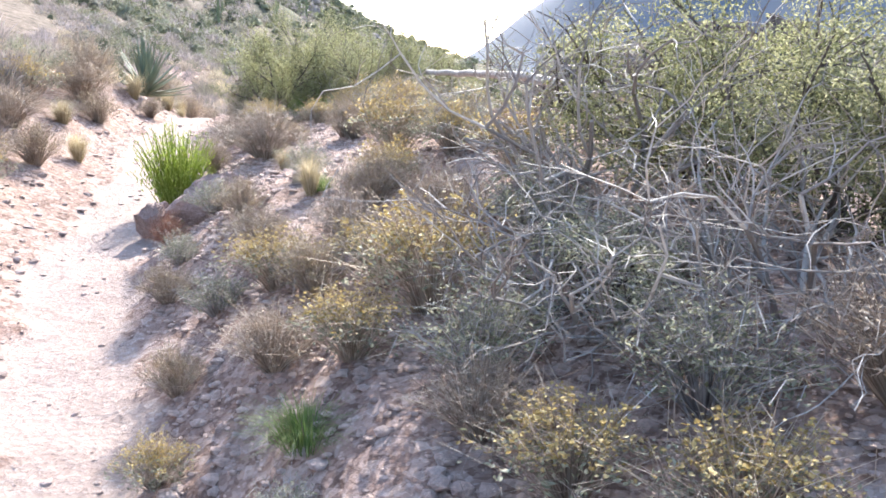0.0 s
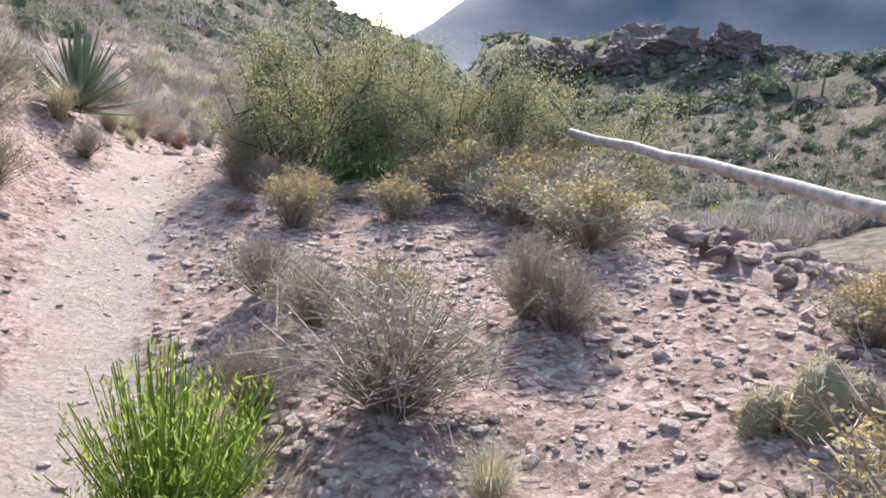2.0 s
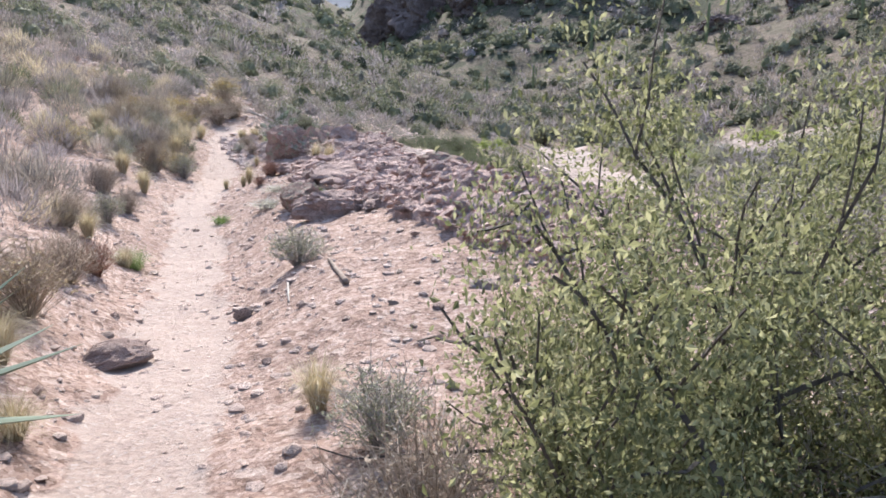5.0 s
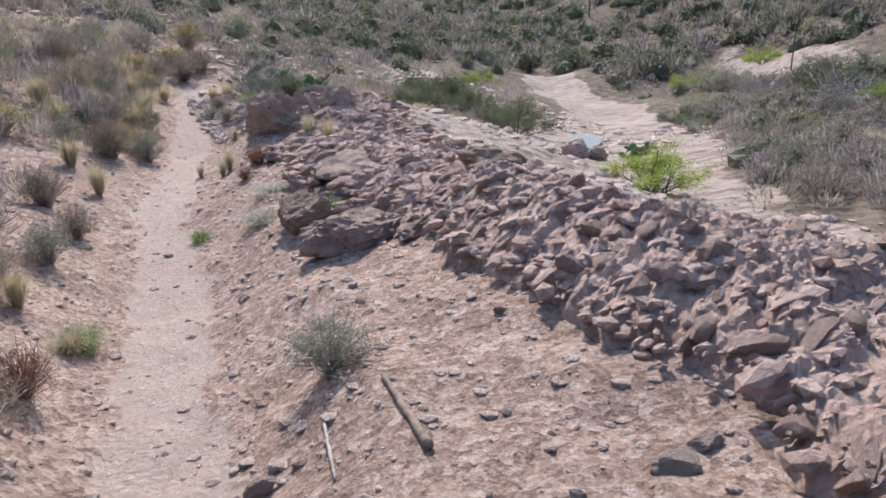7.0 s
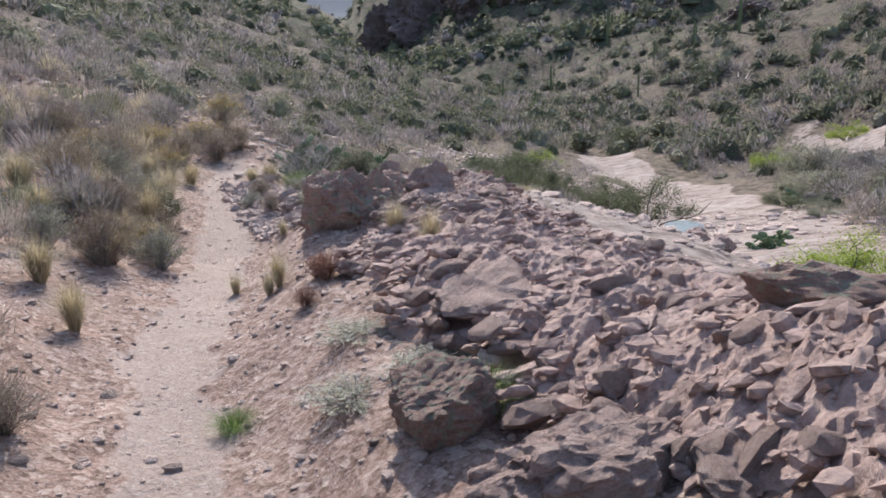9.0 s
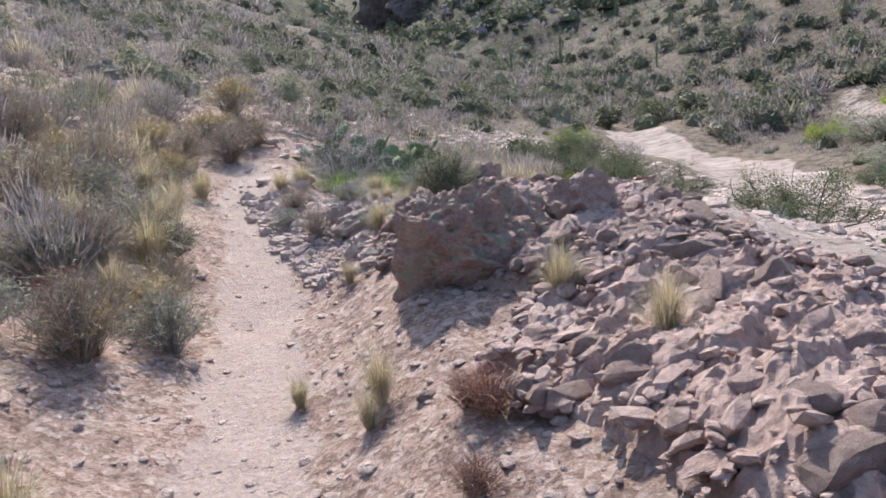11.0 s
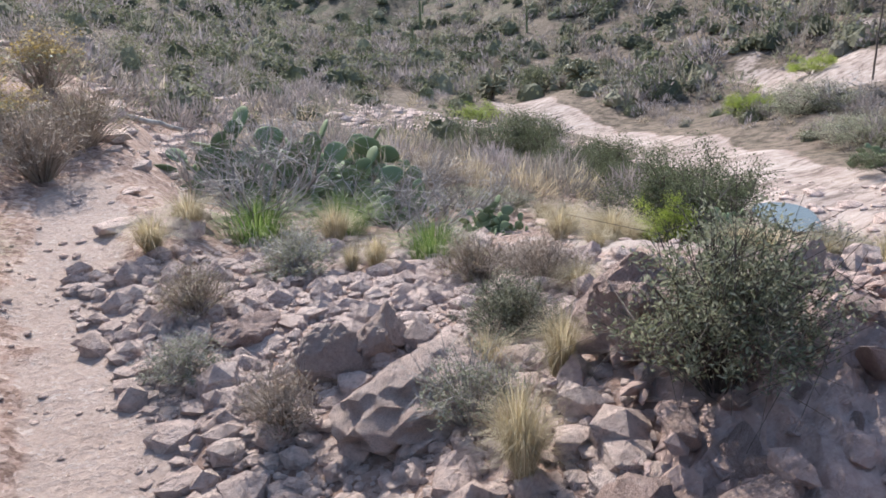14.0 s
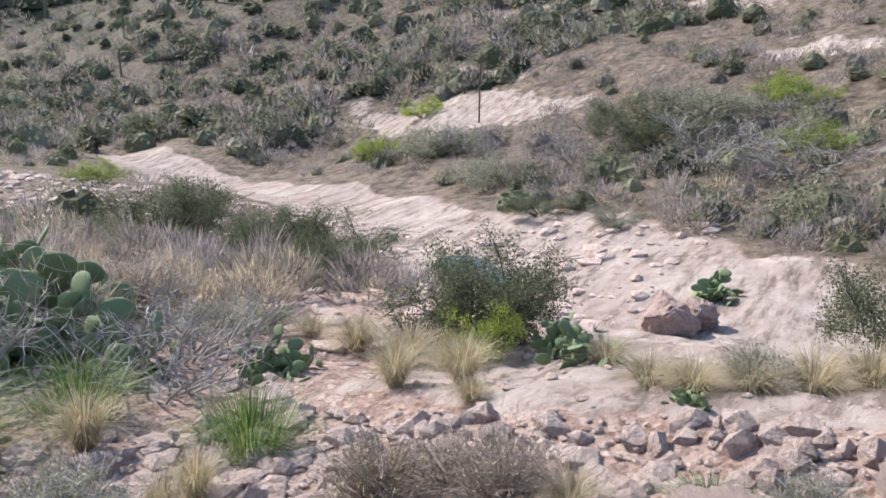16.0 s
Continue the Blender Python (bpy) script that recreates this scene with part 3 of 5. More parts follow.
broken_blocks(long_outcrop, 17000, 0.6, 5.4, 11.9, 20.8, 31, lambda x, y: bedrock(x, y)[0], 0.02, 0.11, 290)
broken_blocks(low_outcrop, 3500, 0.7, 3.2, 19.4, 23.4, 84, lambda x, y: bedrock(x, y)[1], 0.018, 0.1, 200)
broken_blocks(bank_outcrop, 3500, 0.9, 4.2, 3.4, 9.4, 57, lambda x, y: bedrock(x, y)[2], 0.02, 0.1, 160)

# ---- kinds of plants, each about one metre high and wide ----
def dry_shrub(n):
    rng = np.random.default_rng(100 + n)
    ob = thing("dry_shrub", "dry grey-brown shrub of fine bare twigs on stony ground", "shrub", "desert shrubs")
    stems, tips = Shape(), Shape()
    spots = twigs(stems, 250, rng, 0.5, 1.0, 0.0045)
    part("stem_crown", stems, TWIG, ob)
    leaves(tips, spots[rng.random(len(spots)) < 0.7], 0.017, rng)
    part("seed_crown", tips, STRAW if n % 2 else TWIG, ob, "small dry seed heads")
    return ob


def grey_shrub(n):
    rng = np.random.default_rng(200 + n)
    ob = thing("grey_shrub", "grey-green low shrub with small soft leaves", "shrub", "desert shrubs")
    stems, tips = Shape(), Shape()
    spots = twigs(stems, 130, rng, 0.5, 0.95, 0.005)
    part("stem_crown", stems, TWIG_GREY, ob)
    spots = np.concatenate([spots, spots + rng.normal(size=spots.shape) * 0.03, spots + rng.normal(size=spots.shape) * 0.03])
    leaves(tips, spots, 0.016, rng, 2.6, 0.3)
    part("leaf_crown", tips, SAGE, ob)
    return ob


def yellow_shrub(n):
    rng = np.random.default_rng(300 + n)
    ob = thing("yellow_shrub", "dry shrub with faded yellow flower heads", "shrub", "desert shrubs")
    stems, tips, low = Shape(), Shape(), Shape()
    spots = twigs(stems, 150, rng, 0.5, 0.95, 0.0045)
    part("stem_crown", stems, TWIG, ob)
    leaves(low, spots[spots[:, 2] < 0.6] + rng.normal(size=(int((spots[:, 2] < 0.6).sum()), 3)) * 0.03, 0.022, rng)
    part("leaf_crown", low, SAGE, ob)
    top = spots[spots[:, 2] > 0.5]
    top = np.concatenate([top + rng.normal(size=top.shape) * 0.025 for _ in range(3)])
    leaves(tips, top, 0.023, rng, 1.4)
    part("flower_crown", tips, YELLOW, ob, "faded yellow flower heads")
    return ob


def green_broom(n):
    rng = np.random.default_rng(400 + n)
    ob = thing("green_broom", "bright green upright broom-like bush beside the trail", "bush")
    stems, tips = Shape(), Shape()
    for _ in range(230):
        a, r = rng.uniform(0, 2 * math.pi), rng.uniform(0, 1) ** 0.6
        foot = np.array([math.cos(a), math.sin(a), 0]) * r * 0.16
        h = rng.uniform(0.55, 1.05) * (1 - 0.25 * r)
        tip = foot * 2.8 + np.array([0, 0, h]) + rng.normal(size=3) * 0.03
        tube(stems, [foot, foot * 1.7 + np.array([0, 0, h * 0.5]), tip], 0.005, 0.003)
        k = rng.uniform(0.15, 1, 14)[:, None]
        leaves(tips, foot + (tip - foot) * k + rng.normal(size=(14, 3)) * 0.025, 0.012, rng, 4.5, 2.0)
    part("stem_clump", stems, LIME, ob)
    part("leaf_crown", tips, LIME, ob, "narrow bright green leaves")
    return ob


def leafy(n, seed, name, label, leaf, size, count, wood=BARK, open_crown=0.3):
    rng = np.random.default_rng(seed + n)
    ob = thing(name, label, "bush")
    stems, tips, spots = Shape(), Shape(), []
    for k in range(9):
        a = 2 * math.pi * k / 9 + rng.uniform(-0.3, 0.3)
        limbs(stems, rng, (0.05 * math.cos(a), 0.05 * math.sin(a), -0.03), (0.75 * math.cos(a), 0.75 * math.sin(a), rng.uniform(0.6, 1.6)), 0.42, 0.011, 2, spots)
    part("branch_crown", stems, wood, ob)
    spots = np.array(spots)
    r = np.maximum(np.hypot(spots[:, 0], spots[:, 1]) / 0.5, spots[:, 2])
    spots = spots[(spots[:, 2] > 0.05) & (r < 1.12)]
    pick = spots[rng.integers(0, len(spots), count)]
    pick = pick + rng.normal(size=pick.shape) * 0.045
    gaps = np.sin(pick[:, 0] * 17 + n) * np.sin(pick[:, 1] * 15) * np.sin(pick[:, 2] * 13)
    leaves(tips, pick[(gaps > -open_crown) & (pick[:, 2] > 0.03)], size, rng, 2.0, 0.4)
    part("leaf_crown", tips, leaf, ob)
    return ob


def olive_bush(n):
    return leafy(n, 500, "olive_bush", "large olive-green leafy bush overhanging the trail edge", OLIVE, 0.0068, 34000)


def dark_bush(n):
    return leafy(n, 600, "dark_green_bush", "dark green leafy bush with open branches", DEEP, 0.0085, 22000)


def lime_bush(n):
    return leafy(n, 700, "lime_bush", "fresh yellow-green bush beside the rocky wash", LIME, 0.012, 12000)


def sage_bush(n):
    return leafy(n, 800, "sage_bush", "grey-green rounded bush on the slope", SAGE, 0.010, 13000)


def willow_shrub(n):
    rng = np.random.default_rng(850 + n)
    ob = thing("grey_green_shrub", "dense grey-green shrub with dark stems and narrow upright leaves", "shrub", "desert shrubs")
    stems, tips = Shape(), Shape()
    spots = twigs(stems, 190, rng, 0.5, 0.97, 0.0038, 1.2)
    part("stem_crown", stems, BARK, ob, "dark bare lower stems")
    spots = spots[spots[:, 2] > 0.22]
    spots = np.concatenate([spots + rng.normal(size=spots.shape) * 0.028 for _ in range(11)])
    leaves(tips, spots, 0.0105, rng, 2.8, 0.8)
    part("leaf_crown", tips, GREYGREEN, ob)
    return ob


def cholla_tree(n):
    rng = np.random.default_rng(1700 + n)
    ob = thing("tree_cholla", "rounded pale yellow-green spiny cactus on a short dark trunk", "cactus", "tree chollas")
    trunk, arms, spines = Shape(), Shape(), Shape()
    tube(trunk, [(0, 0, -0.05), (0.02, 0.01, 0.25), (0, 0.02, 0.5)], 0.06, 0.05, 7)
    part("trunk", trunk, BARK, ob, "dark woody trunk")
    for _ in range(70):
        way = rng.normal(size=3) * np.array([1, 1, 0.7]) + np.array([0, 0, 0.35])
        way /= np.linalg.norm(way)
        start = np.array([0, 0, 0.45]) + way * rng.uniform(0.02, 0.22)
        tip = np.array([0, 0, 0.52]) + way * np.array([0.48, 0.48, 0.44]) * rng.uniform(0.75, 1.0)
        tube(arms, [start, (start + tip) / 2 + rng.normal(size=3) * 0.02, tip], 0.05, 0.035, 6)
        k = rng.uniform(0, 1, 60)[:, None]
        leaves(spines, start + (tip - start) * k + rng.normal(size=(60, 3)) * 0.035, 0.008, rng, 6.0)
    part("joint_crown", arms, SAGE, ob)
    part("spine_coat", spines, STRAW, ob, "pale yellow spines")
    return ob


def dead_shrub(n):
    rng = np.random.default_rng(900 + n)
    ob = thing("dead_shrub", "bare grey leafless shrub of crooked branches", "shrub", "desert shrubs")
    stems, twigs_fine, spots = Shape(), Shape(), []
    for k in range(16):
        a = 2 * math.pi * k / 16 + rng.uniform(-0.3, 0.3)
        limbs(stems, rng, (0.04 * math.cos(a), 0.04 * math.sin(a), -0.03), (0.8 * math.cos(a), 0.8 * math.sin(a), rng.uniform(0.7, 1.5)), 0.42, 0.0085, 3, spots, 0.5, twigs_fine)
    part("branch_crown", stems, TWIG_GREY, ob)
    part("twig_crown", twigs_fine, TWIG_GREY, ob, "fine pale bare twigs")
    return ob


def grass_tuft(n):
    rng = np.random.default_rng(1000 + n)
    ob = thing("grass_tuft", "dry straw-coloured bunch grass tuft", "grass", "grass tufts")
    s = Shape()
    blades(s, 620, rng, 1.0, 0.6, 0.0036, 0.75)
    part("blade_clump", s, STRAW, ob)
    return ob


def rust_tuft(n):
    rng = np.random.default_rng(1100 + n)
    ob = thing("reddish_tuft", "low reddish-brown dry tuft on gravel", "grass", "grass tufts")
    s = Shape()
    twigs(s, 170, rng, 0.5, 1.0, 0.008)
    part("blade_clump", s, RUST, ob)
    return ob


def green_tuft(n):
    rng = np.random.default_rng(1200 + n)
    ob = thing("green_tuft", "fresh green grass clump in the shade", "grass", "grass tufts")
    s = Shape()
    blades(s, 620, rng, 0.9, 0.62, 0.004, 0.8, 0.3)
    part("blade_clump", s, GRASS, ob)
    return ob


def agave(n):
    rng = np.random.default_rng(1300 + n)
    ob = thing("agave", "spiky blue-green rosette plant on the bank above the trail", "agave")
    s = Shape()
    rows = 7
    pts, faces = [], []
    for k in range(rows):
        v = k / (rows - 1)
        w = 0.055 * (1 - v) ** 0.7 * (0.6 + 1.6 * v * (1 - v)) + 0.001
        pts += [(-w, v, 0.05 * v * v), (0, v, -0.02 * (1 - v) + 0.05 * v * v - 0.5 * w), (w, v, 0.05 * v * v), (0, v, 0.05 * v * v + 0.01 * (1 - v))]
    for k in range(rows - 1):
        faces += [(4 * k + j, 4 * k + (j + 1) % 4, 4 * k + 4 + (j + 1) % 4, 4 * k + 4 + j) for j in range(4)]
    s.add(pts, faces)
    leaf = s.mesh("leaf", BLUE_LEAF)
    for k in range(58):
        v = k / 57
        o = part("leaf", leaf, None, ob)
        size = rng.uniform(0.55, 0.72)
        o.matrix_basis = pose(0, 0, 0.12 + 0.12 * v, 4 + 82 * v**1.1 + rng.uniform(-6, 6), 0, k * 137.5) @ Matrix.Diagonal((size * 1.15, size, size, 1))
    return ob


def pear(n):
    rng = np.random.default_rng(1400 + n)
    ob = thing("prickly_pear", "green prickly pear cactus with flat round pads", "cactus", "prickly pears")
    pads = []
    bm = bmesh.new()
    bmesh.ops.create_uvsphere(bm, u_segments=12, v_segments=7, radius=0.5)
    for v in bm.verts:
        v.co = Vector((v.co.x * (0.75 + 0.3 * (v.co.z + 0.5)), v.co.y * 0.16, v.co.z + 0.48))
    me = bpy.data.meshes.new("pad")
    bm.to_mesh(me)
    bm.free()
    me.materials.append(PAD)
    me.shade_smooth()
    while len(pads) < 80:
        k, size = len(pads), rng.uniform(0.13, 0.19)
        if k < 26:
            a, r = rng.uniform(0, 6.28), rng.uniform(0, 0.4)
            m = pose(r * math.cos(a), r * math.sin(a), -0.03, rng.uniform(-25, 25), rng.uniform(-25, 25), rng.uniform(0, 360))
        else:
            base, s0 = pads[int(rng.integers(max(0, k - 50), k))]
            lean = rng.choice([-1, 1]) * rng.uniform(10, 50)
            edge = pose(s0 * 0.36 * math.sin(radians(lean)), 0, s0 * (0.5 + 0.4 * math.cos(radians(lean))), rng.uniform(-25, 25), lean * 0.8, rng.uniform(-60, 60))
            m = base @ edge
            at = m.translation
            if at.x ** 2 + at.y ** 2 > 0.2 * (1.1 - at.z) or not 0.06 < at.z < 0.86 or (m.to_3x3() @ Vector((0, 0, 1))).z < 0.25:
                continue
        pads.append((m, size))
        o = part("pad", me, None, ob)
        o.matrix_basis = m @ Matrix.Diagonal((size, size, size, 1))
    return ob


def saguaro(n):
    rng = np.random.default_rng(1500 + n)
    ob = thing("saguaro", "tall ribbed green columnar cactus on the far slope", "cactus", "saguaros")

    def column(path, r):
        s, sides, pts = Shape(), 20, []
        for k, (x, y, z) in enumerate(path):
            v = k / (len(path) - 1)
            rr = r * (0.8 + 0.5 * v * (1 - v)) * (1 if v < 0.93 else 0.55) * (1 if v < 1 else 0.4)
            for j in range(sides):
                a, q = 2 * math.pi * j / sides, rr * (1.0 if j % 2 else 0.84)
                pts.append((x + q * math.cos(a), y + q * math.sin(a), z))
        n_ = len(path)
        faces = [(k * sides + j, k * sides + (j + 1) % sides, (k + 1) * sides + (j + 1) % sides, (k + 1) * sides + j) for k in range(n_ - 1) for j in range(sides)]
        s.add(pts, faces + [tuple(range((n_ - 1) * sides, n_ * sides))])
        return s

    part("trunk", column([(0, 0, -0.05 + 1.05 * k / 11) for k in range(12)], 0.052), COLUMN, ob)
    for k in range(n % 3):
        a, h = rng.uniform(0, 6.28), rng.uniform(0.35, 0.55)
        c, q = math.cos(a), math.sin(a)
        path = [(0.03 * c, 0.03 * q, h), (0.10 * c, 0.10 * q, h + 0.01), (0.15 * c, 0.15 * q, h + 0.06)] + [(0.155 * c, 0.155 * q, h + 0.12 + 0.07 * j) for j in range(4)]
        part("arm", column(path, 0.036), COLUMN, ob)
    return ob


def cholla(n):
    rng = np.random.default_rng(1600 + n)
    ob = thing("cholla", "stubby pale spiny cactus between the stones", "cactus")
    for x, y, h, r in ((0, 0, 1.0, 0.19), (0.4, 0.1, 0.75, 0.17), (0.2, 0.3, 0.85, 0.16), (-0.25, 0.22, 0.5, 0.14)):
        s, rows, sides, pts = Shape(), 9, 12, []
        for k in range(rows):
            v = k / (rows - 1)
            q = r * math.sqrt(max(1 - max(v - 0.45, 0) ** 2 / 0.303, 0.0)) * (0.85 + 0.3 * v * (1 - v))
            pts += [(x + 0.06 * v + q * (1 if j % 2 else 0.9) * math.cos(2 * math.pi * j / sides), y + q * (1 if j % 2 else 0.9) * math.sin(2 * math.pi * j / sides), h * v - 0.05) for j in range(sides)]
        s.add(pts, [(k * sides + j, k * sides + (j + 1) % sides, (k + 1) * sides + (j + 1) % sides, (k + 1) * sides + j) for k in range(rows - 1) for j in range(sides)])
        stem = part("stem", s, SAGE, ob)
        spines, k, a = Shape(), rng.uniform(0, 1, 700), rng.uniform(0, 6.28, 700)
        q = r * np.sqrt(np.maximum(1 - np.maximum(k - 0.45, 0) ** 2 / 0.303, 0))
        leaves(spines, np.stack([x + 0.06 * k + q * np.cos(a), y + q * np.sin(a), h * k - 0.05], 1), 0.012, rng, 9.0)
        part("spine_coat", spines, STRAW, stem, "pale straw spines")
    return ob


KINDS = {"dry": (dry_shrub, 4), "grey": (grey_shrub, 3), "yellow": (yellow_shrub, 3), "broom": (green_broom, 1), "olive": (olive_bush, 3), "dark": (dark_bush, 3), "lime": (lime_bush, 2),
         "sage": (sage_bush, 2), "dead": (dead_shrub, 2), "straw": (grass_tuft, 3), "rust": (rust_tuft, 2), "green": (green_tuft, 2), "agave": (agave, 1), "pear": (pear, 2), "saguaro": (saguaro, 3), "cholla": (cholla, 1), "willow": (willow_shrub, 2), "tree": (cholla_tree, 2)}


def planting(*rows):
    for kind, x, y, height, width in rows:
        plant(kind, x, y, height, width)

# ---- the start: stony bank, green broom, dry shrubs, fallen pole ----
planting(("broom", -0.83, 5.9, 0.56, 0.62), ("dry", -0.24, 6.08, 0.4, 0.75), ("dry", 0.35, 6.65, 0.33, 0.4), ("grey", 0.04, 4.95, 0.26, 0.32), ("yellow", 0.55, 4.95, 0.45, 0.65),
         ("yellow", 0.45, 4.3, 0.3, 0.42), ("grey", -0.48, 4.9, 0.24, 0.36), ("yellow", -0.72, 5.0, 0.16, 0.2), ("yellow", 0.85, 7.3, 0.4, 0.7))
planting(("dry", -0.55, 7.26, 0.28, 0.45), ("yellow", -0.37, 8.34, 0.36, 0.45), ("yellow", 0.5, 8.7, 0.36, 0.55), ("sage", 0.92, 7.65, 0.42, 0.6), ("yellow", -0.3, 8.55, 0.34, 0.5),
         ("yellow", 0.2, 8.35, 0.3, 0.5), ("grey", 0.7, 8.3, 0.35, 0.5), ("yellow", 0.72, 7.9, 0.34, 0.55), ("dry", -0.2, 3.9, 0.2, 0.4), ("yellow", -0.1, 3.4, 0.3, 0.55))
planting(("dead", 1.25, 3.3, 1.25, 1.6), ("dead", 1.9, 4.1, 1.1, 1.5), ("olive", 1.75, 3.4, 1.2, 1.3), ("yellow", 0.45, 2.9, 0.5, 0.7), ("sage", 0.95, 2.5, 0.5, 0.7), ("dry", -0.45, 3.0, 0.2, 0.3))
planting(("dry", -0.4, 6.85, 0.28, 0.45), ("yellow", -0.1, 7.0, 0.24, 0.4), ("dry", 0.42, 6.5, 0.3, 0.4), ("yellow", 0.9, 8.2, 0.42, 0.6), ("grey", 1.1, 7.9, 0.4, 0.6),
         ("yellow", 0.75, 8.8, 0.45, 0.7), ("yellow", 1.3, 8.9, 0.45, 0.7), ("yellow", 1.15, 5.9, 0.3, 0.45))
planting(("grey", 0.85, 4.7, 0.4, 0.6), ("yellow", 0.8, 4.4, 0.35, 0.5), ("dry", -0.3, 4.4, 0.22, 0.35), ("straw", 0.05, 4.5, 0.28, 0.3), ("grey", -0.6, 4.3, 0.2, 0.3), ("dry", -0.6, 3.9, 0.2, 0.35), ("dry", 0.2, 3.7, 0.25, 0.4),
         ("straw", -0.1, 5.6, 0.2, 0.25), ("dry", -0.62, 6.4, 0.3, 0.35), ("rust", -0.7, 4.7, 0.2, 0.25), ("green", 0.1, 4.6, 0.14, 0.2))
planting(("dry", -1.9, 4.8, 0.35, 0.5), ("dry", -2.1, 6.1, 0.4, 0.6), ("straw", -1.75, 7.2, 0.3, 0.4), ("yellow", -2.5, 8.6, 0.5, 0.8), ("dry", -1.95, 8.9, 0.35, 0.5), ("dry", -2.6, 6.8, 0.5, 0.8), ("sage", -2.9, 9.6, 0.7, 1.0), ("dry", -1.7, 10.4, 0.25, 0.4), ("straw", -1.55, 11.9, 0.2, 0.3),
         ("dry", -1.45, 14.5, 0.35, 0.5), ("straw", -1.35, 16.2, 0.3, 0.35), ("dry", -1.0, 18.0, 0.3, 0.4), ("straw", -0.95, 20.4, 0.4, 0.5))
planting(("dead", 0.85, 2.45, 0.8, 1.2), ("dead", 1.4, 2.2, 1.0, 1.2), ("yellow", 0.15, 2.6, 0.3, 0.45), ("grey", 0.5, 2.3, 0.35, 0.5), ("dry", -0.1, 2.75, 0.25, 0.4), ("yellow", 0.3, 3.3, 0.3, 0.5), ("dry", 0.6, 3.5, 0.35, 0.5),
         ("dry", 0.05, 3.2, 0.25, 0.4), ("grey", -0.35, 3.5, 0.22, 0.35), ("yellow", -0.45, 2.5, 0.2, 0.3), ("olive", 1.9, 2.6, 1.1, 1.2), ("grey", 0.9, 3.1, 0.4, 0.6), ("yellow", 1.0, 3.8, 0.4, 0.6), ("dry", 0.35, 4.1, 0.3, 0.45), ("green", 0.0, 2.3, 0.15, 0.3))
planting(("straw", -0.35, 22.1, 0.4, 0.5), ("straw", -0.1, 22.9, 0.5, 0.65), ("straw", -0.55, 23.1, 0.5, 0.7), ("grey", -0.7, 22.4, 0.45, 0.6), ("straw", 0.05, 24.8, 0.4, 0.6), ("yellow", -0.5, 21.3, 0.35, 0.5), ("grey", -0.35, 23.9, 0.5, 0.7), ("straw", -1.2, 23.2, 0.45, 0.7),
         ("dry", -0.05, 22.3, 0.35, 0.45), ("grey", -0.95, 21.4, 0.4, 0.55), ("yellow", -0.6, 24.9, 0.5, 0.7), ("dry", 0.55, 26.2, 0.45, 0.7), ("yellow", 1.0, 27.8, 0.5, 0.9), ("dead", 0.6, 28.4, 0.7, 1.0))
planting(("yellow", 0.6, 1.75, 0.3, 0.5), ("grey", 1.0, 1.9, 0.4, 0.6), ("dry", 0.45, 2.05, 0.25, 0.4), ("dry", 1.4, 1.7, 0.4, 0.6), ("yellow", 0.9, 1.5, 0.3, 0.5), ("dry", 0.3, 1.6, 0.15, 0.3), ("grey", -0.05, 2.0, 0.16, 0.25))
plant("cholla", 0.66, 5.5, 0.22, 0.36)
# the big bushes where the trail narrows
planting(("olive", -0.25, 9.95, 1.5, 1.25), ("olive", 0.0, 10.5, 1.65, 1.15), ("olive", 1.0, 9.7, 1.4, 1.6), ("olive", 1.75, 9.6, 1.2, 1.5), ("olive", 0.6, 10.9, 1.4, 1.5),
         ("olive", 0.85, 9.2, 0.95, 1.1), ("rust", -0.5, 9.2, 0.1, 0.4), ("dry", -0.2, 9.15, 0.16, 0.5), ("dry", 0.1, 8.95, 0.14, 0.45), ("rust", -0.65, 8.8, 0.08, 0.3), ("dry", -0.45, 9.5, 0.25, 0.45), ("rust", 0.35, 8.95, 0.1, 0.45), ("straw", -0.15, 9.45, 0.2, 0.3),
         ("dead", 0.62, 9.95, 0.85, 1.1), ("dead", 0.45, 10.2, 1.0, 0.9), ("green", 0.25, 9.45, 0.36, 0.5), ("green", 0.55, 9.4, 0.3, 0.45), ("green", 0.0, 9.55, 0.4, 0.4), ("green", 0.85, 9.3, 0.34, 0.5), ("green", 1.1, 9.15, 0.28, 0.45), ("green", 0.7, 9.1, 0.24, 0.4), ("dry", -0.6, 10.1, 0.5, 0.45), ("dry", -0.65, 9.75, 0.35, 0.35),
         ("dry", -0.55, 10.7, 0.45, 0.5), ("straw", -0.55, 11.8, 0.28, 0.3), ("grey", -0.45, 11.35, 0.3, 0.45))
planting(("agave", -1.92, 11.5, 0.95, 0.9), ("straw", -1.95, 10.9, 0.4, 0.5), ("dry", -2.2, 9.4, 0.5, 0.8), ("straw", -1.75, 12.1, 0.35, 0.5), ("dry", -1.6, 13.4, 0.4, 0.55), ("dry", -1.9, 12.9, 0.5, 0.8),
         ("straw", -1.65, 12.6, 0.3, 0.4), ("dry", -2.3, 7.4, 0.4, 0.7), ("straw", -2.1, 8.2, 0.3, 0.5), ("dry", -1.9, 6.6, 0.35, 0.5), ("yellow", -2.0, 5.6, 0.4, 0.6), ("dry", -2.4, 10.4, 0.6, 0.9))
